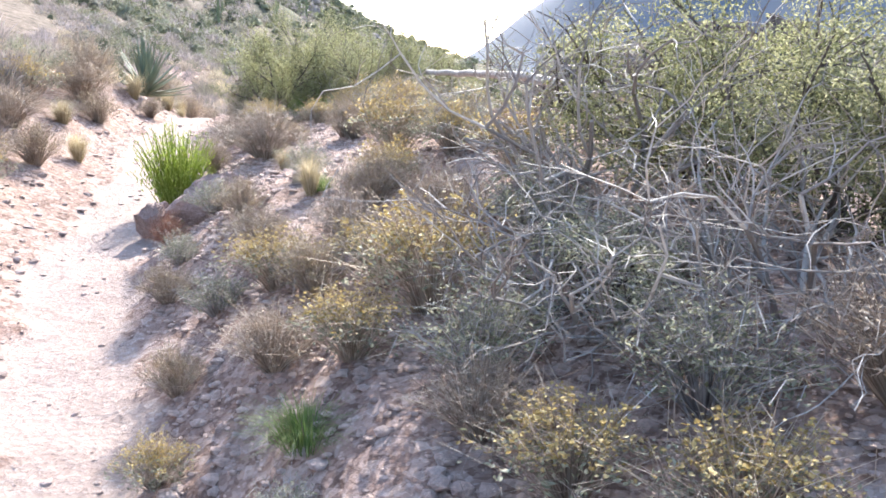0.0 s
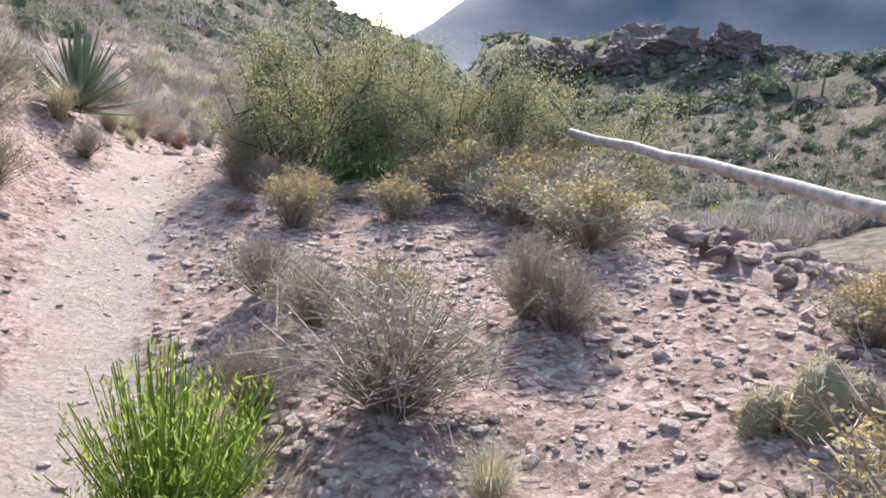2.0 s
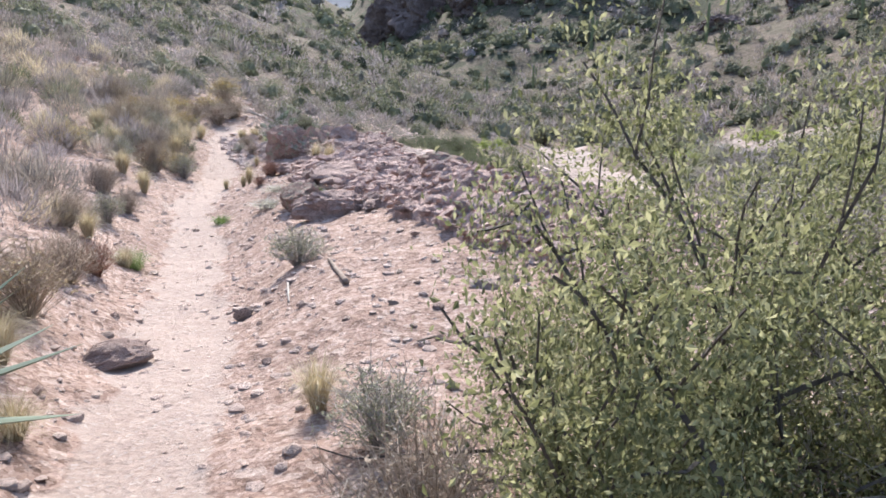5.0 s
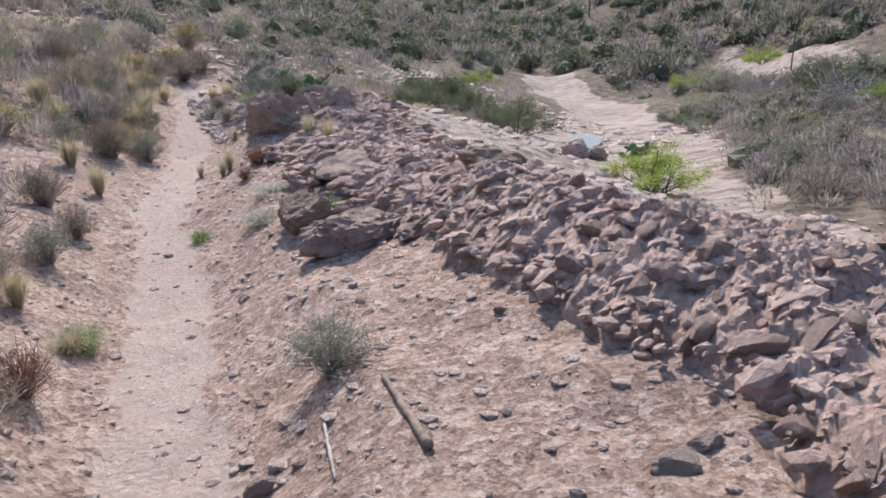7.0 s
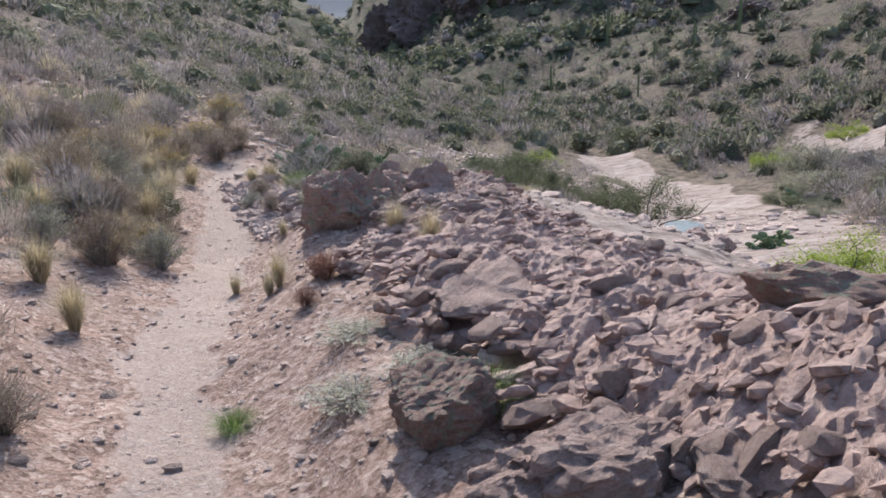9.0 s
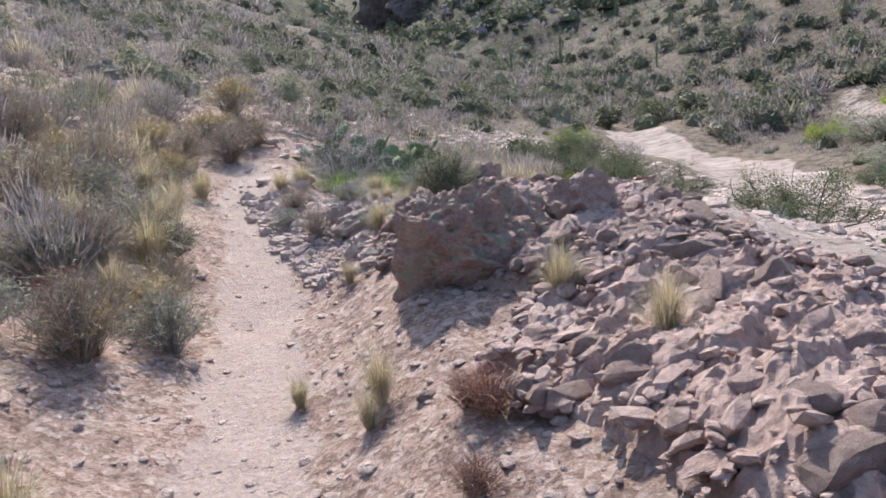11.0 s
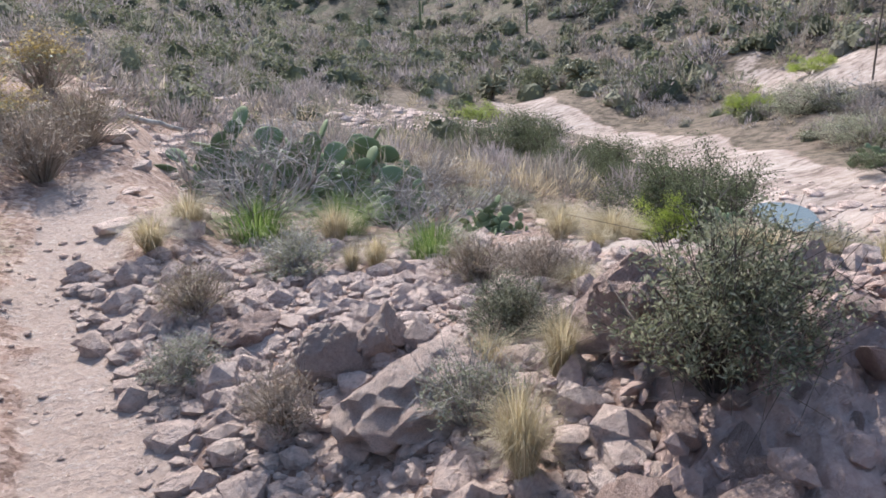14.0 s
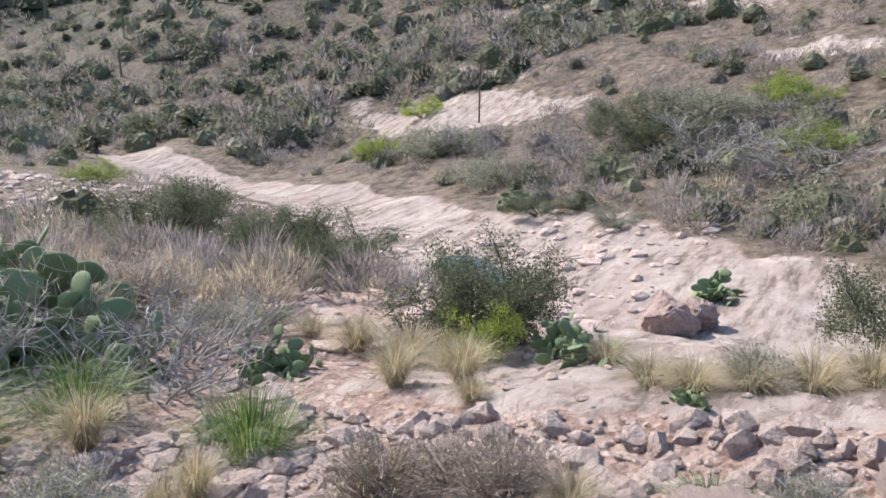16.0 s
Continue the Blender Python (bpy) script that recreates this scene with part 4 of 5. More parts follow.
# the clearing by the outcrop
planting(("grey", -0.03, 14.45, 0.3, 0.5), ("straw", -1.1, 15.7, 0.22, 0.35), ("green", -1.05, 15.8, 0.2, 0.3), ("dry", -1.2, 18.8, 0.4, 0.5), ("dry", -0.55, 21.2, 0.5, 0.6), ("grey", -1.2, 17.2, 0.35, 0.45),
         ("straw", -0.75, 19.6, 0.4, 0.4), ("dry", -1.5, 16.4, 0.35, 0.5), ("rust", -1.3, 15.0, 0.25, 0.35), ("yellow", -1.6, 21.5, 0.45, 0.9), ("grey", -0.15, 23.3, 0.5, 0.6), ("yellow", 0.3, 25.2, 0.5, 0.6))
planting(("lime", 6.4, 20.3, 0.85, 1.5), ("dark", 5.4, 22.6, 0.9, 1.1), ("dark", 7.2, 28.6, 1.0, 1.2), ("dark", 6.6, 27.5, 0.8, 0.9), ("dark", 7.9, 30.8, 1.2, 1.3), ("green", 0.72, 17.0, 0.26, 0.3),
         ("straw", 1.5, 20.2, 0.38, 0.32), ("rust", 0.72, 19.5, 0.16, 0.22), ("rust", 0.53, 19.05, 0.13, 0.22), ("straw", 0.47, 19.9, 0.22, 0.2), ("green", -0.08, 17.95, 0.13, 0.24), ("grey", 0.35, 17.5, 0.1, 0.5),
         ("grey", 0.75, 17.5, 0.12, 0.6), ("green", 0.98, 16.4, 0.08, 0.35), ("grey", 0.6, 18.2, 0.08, 0.5))
# the bend below the large boulder
planting(("straw", 0.57, 20.05, 0.33, 0.26), ("straw", 1.47, 19.4, 0.42, 0.34), ("straw", 0.98, 21.85, 0.2, 0.2), ("straw", 1.42, 22.55, 0.3, 0.25), ("rust", 0.75, 19.4, 0.2, 0.3), ("straw", 0.33, 20.5, 0.2, 0.2),
         ("grey", -0.12, 21.5, 0.42, 0.5), ("rust", -0.6, 21.8, 0.3, 0.4), ("straw", 0.02, 23.4, 0.55, 0.8), ("willow", 0.05, 23.1, 0.35, 0.45), ("yellow", -0.2, 21.9, 0.35, 0.6), ("dry", -0.45, 22.6, 0.5, 0.7))
planting(("dry", -0.3, 24.6, 0.55, 0.8), ("straw", 0.2, 24.2, 0.45, 0.6), ("straw", 0.55, 25.2, 0.35, 0.5), ("dry", 1.1, 26.9, 0.5, 0.8), ("yellow", 0.2, 26.2, 0.5, 0.8), ("dry", -0.8, 23.6, 0.6, 0.9),
         ("dry", -0.9, 25.6, 0.6, 0.9), ("straw", -1.0, 22.2, 0.45, 0.6), ("dead", -0.7, 26.6, 0.8, 1.0), ("willow", 1.82, 22.33, 0.46, 0.56), ("dry", 1.5, 27.6, 0.5, 0.9), ("yellow", 1.7, 30.2, 0.7, 1.1))
planting(("dead", 2.25, 26.2, 0.95, 1.2), ("dead", 2.5, 26.9, 0.9, 1.2), ("dead", 3.5, 26.1, 0.75, 1.1), ("dead", 2.95, 25.7, 0.6, 1.0), ("pear", 3.3, 27.0, 1.0, 1.3), ("pear", 2.85, 26.6, 0.95, 1.1), ("pear", 3.9, 27.9, 0.85, 1.2), ("pear", 2.6, 27.3, 1.0, 1.4), ("pear", 3.05, 26.2, 0.75, 1.1), ("pear", 3.5, 25.4, 0.36, 0.5),
         ("grey", 1.5, 22.85, 0.24, 0.34), ("grey", 1.82, 24.75, 0.27, 0.46), ("straw", 2.2, 24.65, 0.24, 0.28), ("green", 2.65, 24.85, 0.28, 0.45))
planting(("straw", 1.72, 22.75, 0.26, 0.26), ("straw", 1.4, 22.5, 0.26, 0.22), ("willow", 1.95, 23.25, 0.26, 0.4), ("grey", 1.95, 25.0, 0.24, 0.4), ("dry", 1.25, 24.4, 0.25, 0.4), ("straw", 2.3, 25.3, 0.3, 0.4), ("green", 2.0, 25.7, 0.34, 0.6), ("green", 2.5, 25.6, 0.3, 0.5),
         ("dry", 2.4, 24.1, 0.24, 0.44), ("dry", 2.5, 23.75, 0.24, 0.4), ("green", 2.6, 23.2, 0.13, 0.26), ("straw", 2.07, 24.65, 0.2, 0.2))
planting(("grey", 2.6, 22.95, 0.14, 0.3), ("straw", 1.7, 23.05, 0.2, 0.25), ("dry", 1.15, 23.3, 0.25, 0.3), ("grey", 1.05, 23.9, 0.2, 0.35), ("dry", 2.55, 23.95, 0.2, 0.4), ("straw", 2.5, 23.55, 0.16, 0.3), ("straw", 1.6, 25.6, 0.3, 0.5), ("straw", 1.3, 25.2, 0.25, 0.4))
# the slab above the wash
planting(("dark", 4.68, 24.95, 0.95, 1.0), ("dark", 4.82, 25.1, 0.85, 0.9), ("lime", 4.2, 24.68, 0.45, 0.4), ("straw", 3.4, 24.7, 0.25, 0.4), ("straw", 3.55, 24.45, 0.26, 0.45), ("straw", 3.25, 24.25, 0.14, 0.28), ("pear", 4.15, 24.15, 0.34, 0.5), ("pear", 4.4, 24.3, 0.3, 0.4),
         ("straw", 4.1, 25.4, 0.26, 0.5), ("straw", 4.0, 25.0, 0.24, 0.5), ("straw", 4.0, 24.76, 0.22, 0.45), ("straw", 3.58, 23.65, 0.16, 0.4), ("straw", 3.53, 23.47, 0.15, 0.4), ("straw", 3.69, 23.3, 0.17, 0.45), ("straw", 3.88, 23.1, 0.18, 0.5), ("straw", 4.0, 22.9, 0.2, 0.5), ("straw", 4.1, 24.0, 0.16, 0.4), ("grey", 3.8, 23.3, 0.2, 0.4), ("pear", 3.25, 23.42, 0.15, 0.2),
         ("sage", 3.9, 26.3, 0.4, 0.8), ("dry", 4.1, 27.2, 0.4, 1.0), ("straw", 4.2, 25.8, 0.2, 0.4), ("dead", 4.2, 25.3, 0.3, 0.4))
planting(("dark", 7.6, 31.0, 1.1, 1.9), ("dark", 8.6, 29.9, 0.9, 0.9), ("dark", 9.0, 29.1, 1.0, 1.3), ("dark", 7.3, 29.6, 0.8, 1.0), ("pear", 9.3, 24.6, 0.5, 0.9), ("sage", 12.9, 26.9, 0.5, 1.0), ("dark", 13.6, 28.4, 0.6, 1.2),
         ("pear", 14.4, 29.2, 0.6, 1.2), ("lime", 13.0, 39.0, 0.7, 1.4), ("lime", 20.5, 36.5, 1.1, 1.3), ("dark", 18.5, 28.0, 1.3, 2.4), ("sage", 20.3, 34.5, 1.3, 2.6), ("sage", 19.6, 27.0, 1.2, 3.0), ("lime", 20.2, 25.3, 0.8, 1.4))
planting(("tree", 21.3, 49.7, 1.3, 1.7), ("tree", 24.6, 47.9, 1.3, 1.7), ("dark", 24.6, 50.4, 1.5, 2.2), ("dark", 26.6, 49.2, 1.3, 1.9), ("sage", 17.0, 31.0, 0.8, 2.2), ("lime", 16.5, 24.6, 0.7, 1.6), ("straw", 11.8, 21.9, 0.5, 2.0), ("lime", 25.5, 38.0, 1.0, 1.4), ("dead", 17.0, 26.2, 1.4, 3.0), ("dead", 15.5, 24.6, 1.3, 2.8), ("dead", 20.5, 33.5, 1.2, 2.6), ("dead", 17.8, 29.5, 1.1, 2.2), ("dark", 19.2, 28.4, 1.3, 2.2), ("lime", 21.0, 25.8, 1.0, 1.5))

# saguaros on the far slopes
for sx, sy, sh in ((43.7, 65.0, 5.2), (40.5, 66.0, 3.6), (38.5, 68.0, 3.0), (47.2, 53.6, 4.5), (30.0, 76.0, 3.4), (35.5, 78.0, 3.8), (27.5, 66.0, 3.0), (53.0, 74.0, 5.0), (58.0, 70.0, 4.0), (47.5, 88.0, 6.0), (22.0, 80.0, 3.6), (62.0, 60.0, 5.0),
                   (33.0, 62.0, 2.6), (56.0, 92.0, 6.5), (-6.0, 70.0, 4.0), (-2.0, 88.0, 4.5), (1.0, 96.0, 4.0)):
    plant("saguaro", sx, sy, sh * 0.62, sh * 0.5, sink=0.1)


# ---- stones ----
def boulder(x, y, size, seed, label, material=ROCK, turn=0.0, tilt=0.0, up=0.35, detail=4, cuts=9, rough=0.1):
    ob = tagged(new("boulder", rock_mesh("boulder", material, seed, cuts, detail, rough)), label, "rock", "boulders")
    ob.matrix_basis = pose(x, y, ground_at(x, y) + size[2] * up, tilt, 0, turn) @ Matrix.Diagonal((*size, 1))
    return ob


boulder(0.72, 16.22, (0.42, 0.24, 0.2), 3, "pinkish boulder with a shaded front on gravel", turn=12, up=0.5, detail=5)
boulder(0.5, 16.95, (0.24, 0.2, 0.19), 4, "rounded boulder with green lichen beside the trail", ROCK_LICHEN, up=0.5, detail=5, cuts=5)
boulder(0.02, 4.85, (0.08, 0.07, 0.06), 31, "pale white stone among the grass", STONE, up=0.6)
boulder(1.28, 20.98, (0.5, 0.42, 0.44), 5, "large broken boulder with lichen at the trail bend", ROCK_LICHEN, turn=-20, tilt=8, up=0.05, detail=6, cuts=12, rough=0.1)
boulder(1.68, 21.02, (0.42, 0.4, 0.44), 6, "tall lichened boulder on the outcrop", ROCK_LICHEN, turn=30, up=0.05, detail=6, cuts=12, rough=0.1)
boulder(2.12, 20.95, (0.2, 0.24, 0.22), 7, "dark broken rock beside the large boulder", ROCK, turn=60, up=0.5)
boulder(1.82, 16.5, (0.2, 0.34, 0.15), 8, "dark knob of rough rock on the outcrop", ROCK_LICHEN, turn=25, up=0.5)
boulder(1.2, 17.9, (0.4, 0.3, 0.18), 9, "dark broken rock in the outcrop", ROCK, turn=40, up=0.3)
boulder(-0.55, 5.2, (0.27, 0.22, 0.2), 11, "grey-pink rock half buried under the shrubs", ROCK, turn=20, up=0.35)
boulder(-0.85, 5.25, (0.16, 0.12, 0.14), 12, "reddish stone at the trail edge", ROCK, turn=50, up=0.4)
boulder(1.97, 22.74, (0.18, 0.16, 0.18), 13, "upright pointed broken rock", ROCK, turn=15, tilt=8, up=0.45)
boulder(1.85, 22.62, (0.16, 0.14, 0.16), 14, "broken rock block under the pointed rock", ROCK, turn=80, up=0.5)
boulder(2.2, 22.45, (0.2, 0.18, 0.13), 15, "pale broken rock block beside the pointed rock", STONE, turn=35, up=0.4)
boulder(7.9, 24.7, (0.36, 0.3, 0.26), 16, "rounded boulder lying on the wash slab", ROCK, up=0.5)
boulder(8.3, 24.5, (0.24, 0.2, 0.2), 17, "small boulder on the wash slab", ROCK, up=0.5)
boulder(0.66, 12.95, (0.1, 0.07, 0.035), 18, "grey stone on the gravel", STONE, up=0.5)
boulder(0.8, 13.0, (0.08, 0.06, 0.03), 19, "pale stone on the gravel", STONE, up=0.5)
boulder(-0.5, 13.85, (0.07, 0.05, 0.05), 20, "pale stone at the trail edge", STONE, up=0.5)
boulder(-1.3, 13.1, (0.3, 0.14, 0.1), 21, "flat reddish ledge stone in the bank", ROCK, turn=30, up=-0.2)
boulder(1.42, 23.5, (0.13, 0.1, 0.12), 22, "angular pink stone in the rubble", STONE, up=0.5)
boulder(1.6, 23.5, (0.13, 0.1, 0.12), 23, "angular grey stone in the rubble", STONE, turn=40, up=0.5)
boulder(1.33, 24.05, (0.14, 0.1, 0.1), 24, "flat-faced stone in the rubble", ROCK, turn=10, up=0.5)
boulder(1.5, 23.1, (0.3, 0.22, 0.14), 25, "pale slab of rock in the rubble", STONE, turn=35, up=0.2)
boulder(2.5, 23.15, (0.26, 0.14, 0.09), 26, "pale flat rock at the edge of the rubble", STONE, turn=20, up=0.4)
boulder(2.75, 22.75, (0.2, 0.12, 0.1), 27, "pale block of stone", STONE, turn=5, up=0.4)
boulder(2.3, 23.65, (0.1, 0.07, 0.07), 28, "pink stone on the rubble", STONE, turn=75, up=0.5)
boulder(1.85, 24.85, (0.11, 0.08, 0.09), 29, "reddish stone under the bare shrub", ROCK, up=0.5)
boulder(1.0, 16.0, (0.2, 0.12, 0.07), 30, "flat stone below the boulder", ROCK, turn=60, up=0.3)
# the far bluffs above the valley
for k, (bx, by, w, h) in enumerate(((41, 140, 6, 6.5), (46, 134, 8, 6), (51, 128, 7, 5), (55, 120, 8, 4.5), (60, 115, 7, 4), (64, 108, 8, 3.5), (52, 142, 9, 6), (62, 130, 10, 4.5), (72, 108, 8, 3), (48, 68, 3.2, 1.6), (53, 64, 4.2, 2.0), (58, 61, 3.6, 1.8),
                                     (52, 75, 3.0, 1.5), (80, 104, 9, 4), (90, 98, 9, 4))):
    o = tagged(new("rock_bluff", rock_mesh("rock_bluff", ROCK_DARK, 60 + k, 14, 5, 0.16)), "dark weathered rock bluff above the far slope", "cliff", "bluffs", "")
    o.matrix_basis = pose(bx, by, ground_at(bx, by) + h * 0.1, 0, 0, 40 * k) @ Matrix.Diagonal((w, w * 0.7, h, 1))

# ---- sticks and the fallen pole ----
def stick(name, label, path, r0, r1, material):
    s = Shape()
    rng = np.random.default_rng(int(abs(path[0][0] * 1000)))
    pts = np.array([np.array([np.interp(v, np.linspace(0, 1, len(path)), [p[i] for p in path]) for i in range(3)]) for v in np.linspace(0, 1, 14)])
    tube(s, pts + rng.normal(size=pts.shape) * r0 * 0.2, r0, r1, 8)
    return tagged(new(name, s.mesh(name, material, True)), label, "dead wood")


stick("fallen_pole", "long bleached fallen pole lying over the bank", [(1.3, 8.75, 1.58), (1.5, 7.4, 1.56), (1.62, 6.2, 1.53), (2.1, 4.9, 1.38)], 0.026, 0.038, BLEACHED)
stick("stick", "weathered stick lying beside the small shrub", [(0.08, 14.08, ground_at(0.08, 14.08) + 0.01), (0.03, 13.48, ground_at(0.03, 13.48) + 0.015)], 0.01, 0.019, BROWN_WOOD)
stick("stick", "thin grey twig on the gravel", [(-0.2, 14.0, ground_at(-0.2, 14.0) + 0.01), (-0.28, 13.6, ground_at(-0.28, 13.6) + 0.01)], 0.008, 0.006, BLEACHED)
stick("fallen_log", "pale fallen log on the slope above the trail", [(1.9, 28.85, ground_at(1.9, 28.85) + 0.02), (2.6, 29.0, ground_at(2.6, 29.0) + 0.3)], 0.03, 0.022, BLEACHED)
stick("flower_stalk", "tall dry flower stalk on the far bank", [(24.1, 35.1, ground_at(24.1, 35.1) - 0.05), (24.15, 35.1, ground_at(24.1, 35.1) + 2.2)], 0.03, 0.02, BARK)
stick("bent_branch", "bleached bent branch sticking out of the bush", [(1.1, 10.6, 1.2), (1.35, 10.75, 1.85), (1.45, 10.8, 1.98), (1.48, 10.8, 1.85)], 0.018, 0.012, BLEACHED)

# ---- scattered stones and far scrub ----
stone_meshes = [rock_mesh("stone", STONE if k % 3 else ROCK, 200 + k, 6, 1, 0.05) for k in range(8)]
rng = np.random.default_rng(5)


def scatter(n, x0, x1, y0, y1, seed):
    r = np.random.default_rng(seed)
    return np.stack([r.uniform(x0, x1, n), r.uniform(y0, y1, n)], 1)


spots = np.concatenate([scatter(900, -1.0, 1.2, 4.0, 9.0, 31), scatter(1100, 0.7, 3.0, 21.5, 25.0, 32), scatter(700, -1.6, 1.6, 12.0, 20.0, 33)])
keep = [p for p in spots if abs(trail_off(p[0], p[1])) > 0.3 or rng.random() < 0.12]
order = sorted(range(len(keep)), key=lambda k: -((k * 7919) % 1000))[:300]
for k in order:
    x, y = keep[k]
    size = rng.uniform(0.022, 0.05) * (1.6 if rng.random() < 0.15 else 1.0)
    o = new("stone", stone_meshes[int(rng.integers(0, 8))])
    o.parent = ground
    o.matrix_basis = pose(x, y, ground_at(x, y) + size * 0.1, rng.uniform(-20, 20), rng.uniform(-20, 20), rng.uniform(0, 360)) @ Matrix.Diagonal((size, size * rng.uniform(0.6, 1), size * rng.uniform(0.3, 0.6), 1))

chips = [rock_mesh("chip", STONE, 240 + k, 5, 0, 0.1) for k in range(6)]
base_rocks = [(np.array([v.co for v in m.vertices]), [tuple(p.vertices) for p in m.polygons]) for m in chips]


def stone_field(name, label, rows, low, high, material, tall=(0.25, 0.55)):
    s, r = Shape(), np.random.default_rng(len(rows))
    zs = surface(rows[:, 0], rows[:, 1])
    for (x, y), z in zip(rows, zs):
        pts, faces = base_rocks[int(r.integers(0, 6))]
        size, a = low * (high / low) ** (r.uniform(0, 1) ** 2.2), r.uniform(0, 6.28)
        c, q = math.cos(a), math.sin(a)
        p = pts * np.array([1, r.uniform(0.6, 1), r.uniform(*tall)]) * size
        s.add(np.stack([c * p[:, 0] - q * p[:, 1] + x, q * p[:, 0] + c * p[:, 1] + y, p[:, 2] + z + size * 0.08], 1), faces)
    return tagged(new(name, s.mesh(name, material)), label, "stones", kind="stuff")


loose = np.concatenate([scatter(5200, -2.4, 1.8, 1.2, 12.5, 41), scatter(3600, -1.8, 1.4, 12.0, 21.0, 42), scatter(2600, -1.2, 4.6, 20.5, 26.0, 43), scatter(4200, 0.75, 2.7, 22.3, 25.0, 44)])
loose = loose[masks_at(loose[:, 0], loose[:, 1])[2] < 0.5]
loose = loose[(np.abs(trail_off(loose[:, 0], loose[:, 1])) > 0.25) | (np.arange(len(loose)) % 9 == 0)]
rubble = scatter(3000, 0.85, 3.1, 21.9, 25.2, 45)
stone_field("rubble", "pale broken rubble below the trail bend", rubble, 0.018, 0.1, STONE, (0.45, 0.95))
grit = scatter(9000, -2.2, 3.0, 1.0, 25.5, 46)
grit = grit[np.abs(trail_off(grit[:, 0], grit[:, 1])) < 0.4]
stone_field("trail_grit", "fine pink gravel lying on the trodden trail", grit, 0.006, 0.03, STONE)
bank = scatter(3200, 1.6, 7.5, 3.0, 22.0, 47)
stone_field("bank_stones", "scattered pale stones on the sandy bank", bank, 0.02, 0.16, STONE)
litter = scatter(16000, -0.9, 3.0, 0.8, 9.0, 48)
litter = litter[np.abs(trail_off(litter[:, 0], litter[:, 1])) > 0.32]
stone_field("stone_litter", "dense litter of broken pink stones between shrubs", litter, 0.007, 0.042, STONE)
slope = scatter(5200, -4.0, 13.0, 25.2, 44.0, 49)
stone_field("slope_stones", "scattered pale stones on the far bank", slope, 0.03, 0.22, STONE)
stone_field("loose_stones", "loose angular pink stones strewn over the ground", loose, 0.008, 0.05, STONE)


def scrub_field(name, label, rows, sizes, tones, tufts, leaf, seed, long=1.0, core=True):
    """Many rounded bushes: a dense heart of twigs and a coat of leaf clumps, each bush with its own tone and outline."""
    r, pts, faces, tone, count = np.random.default_rng(seed), [], [], [], 0
    zs = surface(rows[:, 0], rows[:, 1])
    rings, sides = 4, 8
    lat, lon = np.meshgrid(np.linspace(0.0, 1.45, rings), np.arange(sides) * 2 * math.pi / sides, indexing="ij")
    dome = np.stack([np.cos(lat) * np.cos(lon), np.cos(lat) * np.sin(lon), np.sin(lat)], -1).reshape(-1, 3)
    dome_faces = [(i * sides + j, i * sides + (j + 1) % sides, (i + 1) * sides + (j + 1) % sides, (i + 1) * sides + j) for i in range(rings - 1) for j in range(sides)]
    leaf_faces = np.arange(tufts * 3).reshape(-1, 3)
    for (x, y), z, w, shade in zip(rows, zs, sizes, tones):
        q = r.normal(size=(tufts, 3))
        q[:, 2] = np.abs(q[:, 2]) - 0.12
        q /= np.linalg.norm(q, axis=1)[:, None]
        ph = r.uniform(0, 6.28, 3)
        lobes = lambda v: 0.88 + 0.1 * np.sin(3 * np.arctan2(v[:, 1:2], v[:, 0:1]) + ph[0]) * np.cos(2 * v[:, 2:3] + ph[1]) + 0.08 * np.sin(5 * v[:, 0:1] + ph[1]) * np.sin(6 * v[:, 1:2] + 5 * v[:, 2:3] + ph[2])  # noqa: E731
        form = np.array([0.5, 0.5, r.uniform(0.42, 0.62)]) * w
        foot = np.array([x, y, z + 0.04 * w])
        c = q * lobes(q) * (0.72 + 0.36 * r.random((tufts, 1))) * form + foot
        n = q + r.normal(size=(tufts, 3)) * 0.55
        u = np.cross(n, r.normal(size=(tufts, 3)) + np.array([0, 0, 0.01]))
        u /= np.linalg.norm(u, axis=1)[:, None] + 1e-9
        v = np.cross(u, n)
        v /= np.linalg.norm(v, axis=1)[:, None] + 1e-9
        if long > 1.0:
            v = q * 0.8 + r.normal(size=(tufts, 3)) * 0.35 + np.array([0, 0, 0.7])
        s = leaf * w * r.uniform(0.5, 1.35, (tufts, 1))
        pts.append(np.stack([c - u * s * 0.5, c + v * s * long, c + u * s * 0.5], 1).reshape(-1, 3))
        faces += (leaf_faces + count).tolist()
        count += tufts * 3
        tone.append(np.full(tufts * 3, shade))
        if core:
            pts.append(dome * lobes(dome) * form * 0.72 * r.uniform(0.85, 1.1, (len(dome), 1)) + foot - np.array([0, 0, 0.06 * w]))
            faces += [tuple(i + count for i in f) for f in dome_faces]
            count += len(dome)
            tone.append(np.full(len(dome), shade))
    me = bpy.data.meshes.new(name)
    me.from_pydata(np.concatenate(pts).tolist(), [], faces)
    me.attributes.new("tone", "FLOAT", "POINT").data.foreach_set("value", np.concatenate(tone).astype(np.float32))
    me.materials.append(SCRUB)
    return tagged(new(name, me), label, "scrub", kind="stuff")


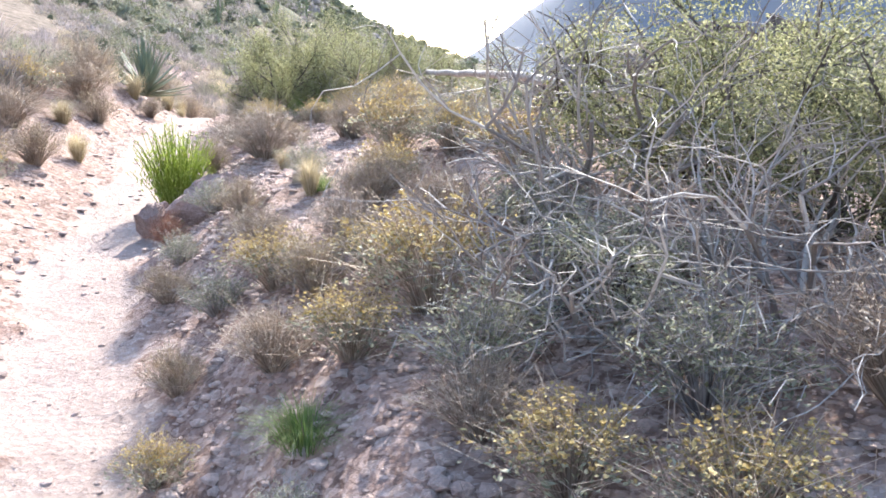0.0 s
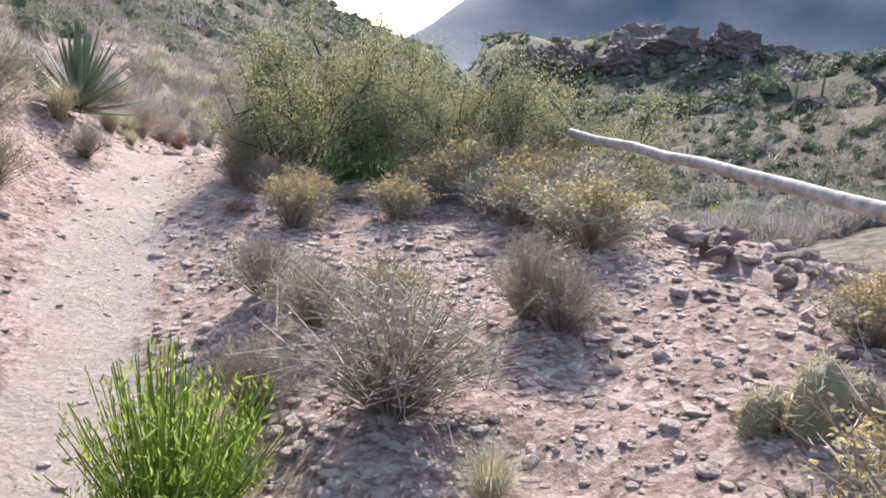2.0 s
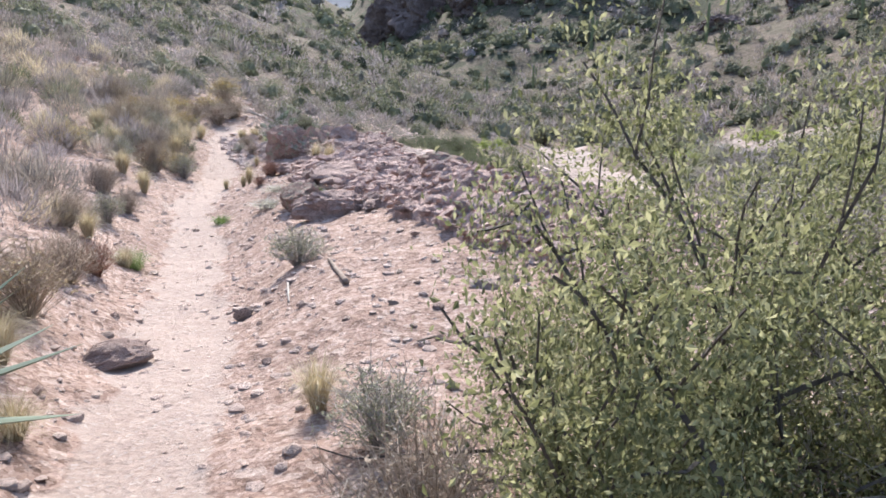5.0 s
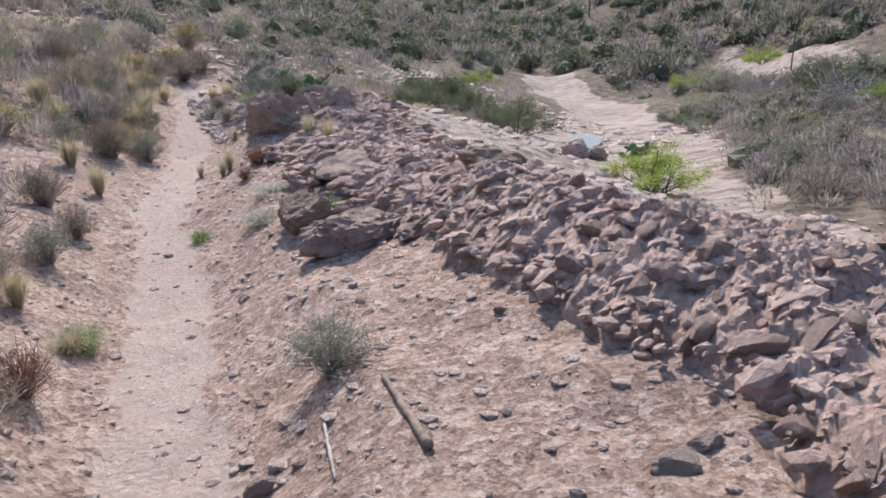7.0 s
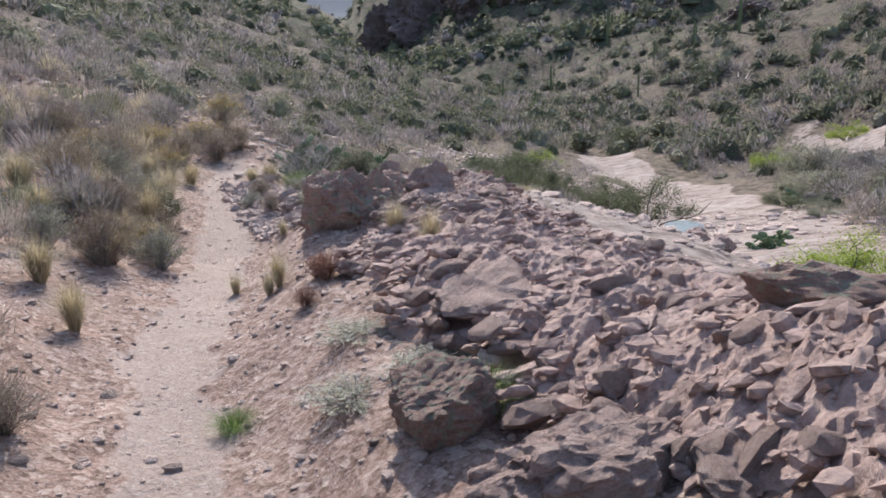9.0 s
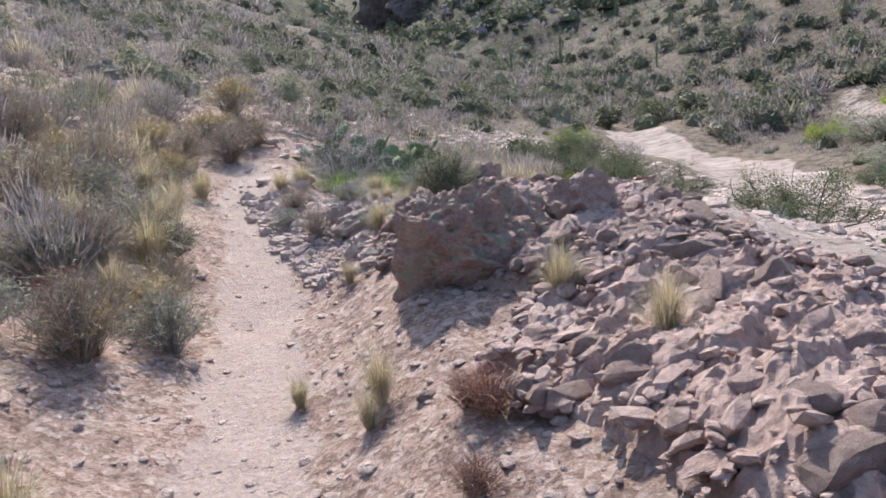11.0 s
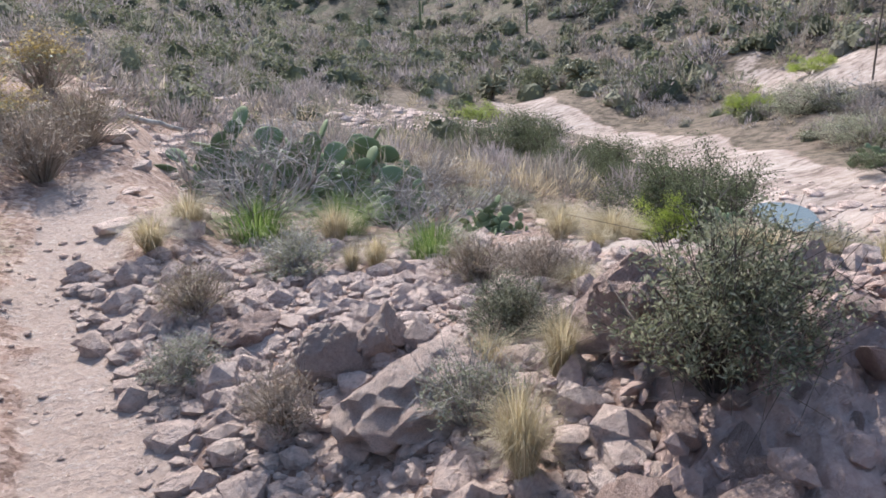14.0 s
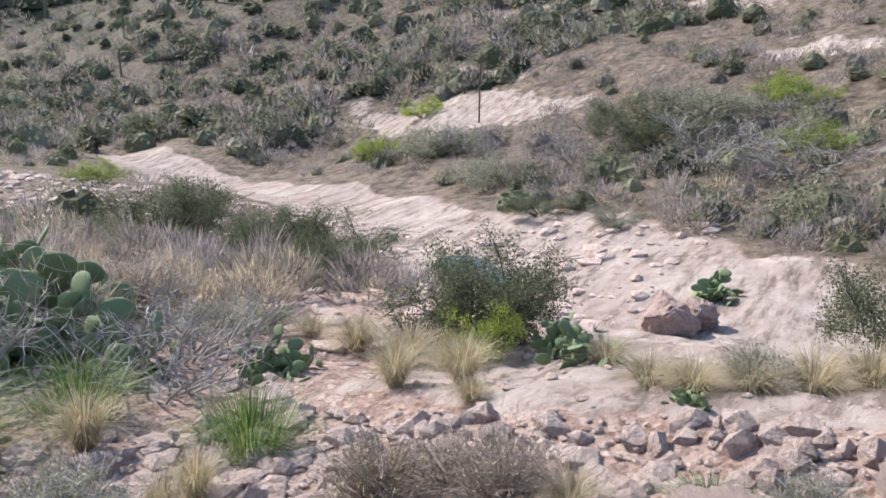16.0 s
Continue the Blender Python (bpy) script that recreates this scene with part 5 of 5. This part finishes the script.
def far_spots(n, low, high, seed, spread=(-25, 75)):
    """Spots on the slopes ahead, off the trail and out of the wash bed."""
    r = np.random.default_rng(seed)
    a, d = np.radians(r.uniform(*spread, n)), low * (high / low) ** r.random(n)
    p = np.stack([d * np.sin(a), 14 + d * np.cos(a)], 1)
    u = trail_off(p[:, 0], p[:, 1])
    s, w = wash_place(p[:, 0], p[:, 1])
    pale = masks_at(p[:, 0], p[:, 1])[1]
    ok = ((np.abs(u) > 0.8) | (p[:, 1] > 29)) & ~((np.abs(u) < 6) & (p[:, 1] < 31)) & ((np.abs(w - 0.4) > 2.2) | (s > 25)) & (pale < 0.3) & ~((w < -1) & (w > -7) & (s > -8) & (s < 22) & (r.random(n) < 0.72)) & ~((u > 0) & (u < 6) & (p[:, 1] < 27))
    return p[ok]


for name, label, n, low, high, size, tufts, leaf, seed, t0, t1, long, core in (
        ("hillside_scrub", "dry grey-brown scrub covering the slopes", 2200, 9, 48, 0.58, 190, 0.035, 51, 0.45, 0.76, 3.0, False),
        ("hillside_bushes", "grey-green bushes covering the slopes", 560, 10, 48, 0.8, 420, 0.04, 52, 0.22, 0.58, 1.0, True),
        ("green_hillside_bushes", "dark green bushes dotted over the slopes", 330, 12, 50, 1.0, 480, 0.036, 53, 0.0, 0.3, 1.0, True),
        ("slope_grass", "straw-coloured grass clumps on the slopes", 1800, 9, 44, 0.32, 60, 0.06, 54, 0.66, 0.92, 4.0, False),
        ("far_scrub", "dry scrub on the farther slopes", 4200, 36, 130, 0.95, 60, 0.08, 58, 0.4, 0.7, 2.0, False),
        ("far_bushes", "green bushes on the farther slopes", 3600, 36, 150, 1.35, 110, 0.065, 60, 0.0, 0.45, 1.0, True),
        ("distant_scrub", "scrub on the distant hills", 1500, 90, 300, 2.2, 30, 0.12, 55, 0.3, 0.75, 1.0, True),
        ("distant_bushes", "dark bushes on the distant hills", 3000, 90, 300, 2.7, 40, 0.1, 56, 0.0, 0.35, 1.0, True)):
    rows = far_spots(n, low, high, seed)
    r = np.random.default_rng(seed + 100)
    scrub_field(name, label, rows, size * r.uniform(0.4, 1.5, len(rows)), r.uniform(t0, t1, len(rows)), tufts, leaf, seed, long, core)
bank = np.concatenate([scatter(520, -7.0, 0.6, 3.0, 31.0, 61), scatter(120, 1.0, 7.0, 26.5, 31.0, 64)])
bu = trail_off(bank[:, 0], bank[:, 1])
bank = bank[(bu < -1.05) | ((bu > 0.9) & (bank[:, 1] > 26.5))]
r = np.random.default_rng(62)
scrub_field("bank_scrub", "dry pale scrub on the banks above the trail", bank, r.uniform(0.3, 0.7, len(bank)), np.clip(r.normal(0.68, 0.2, len(bank)), 0.15, 1.0), 520, 0.02, 63, 7.0, False)
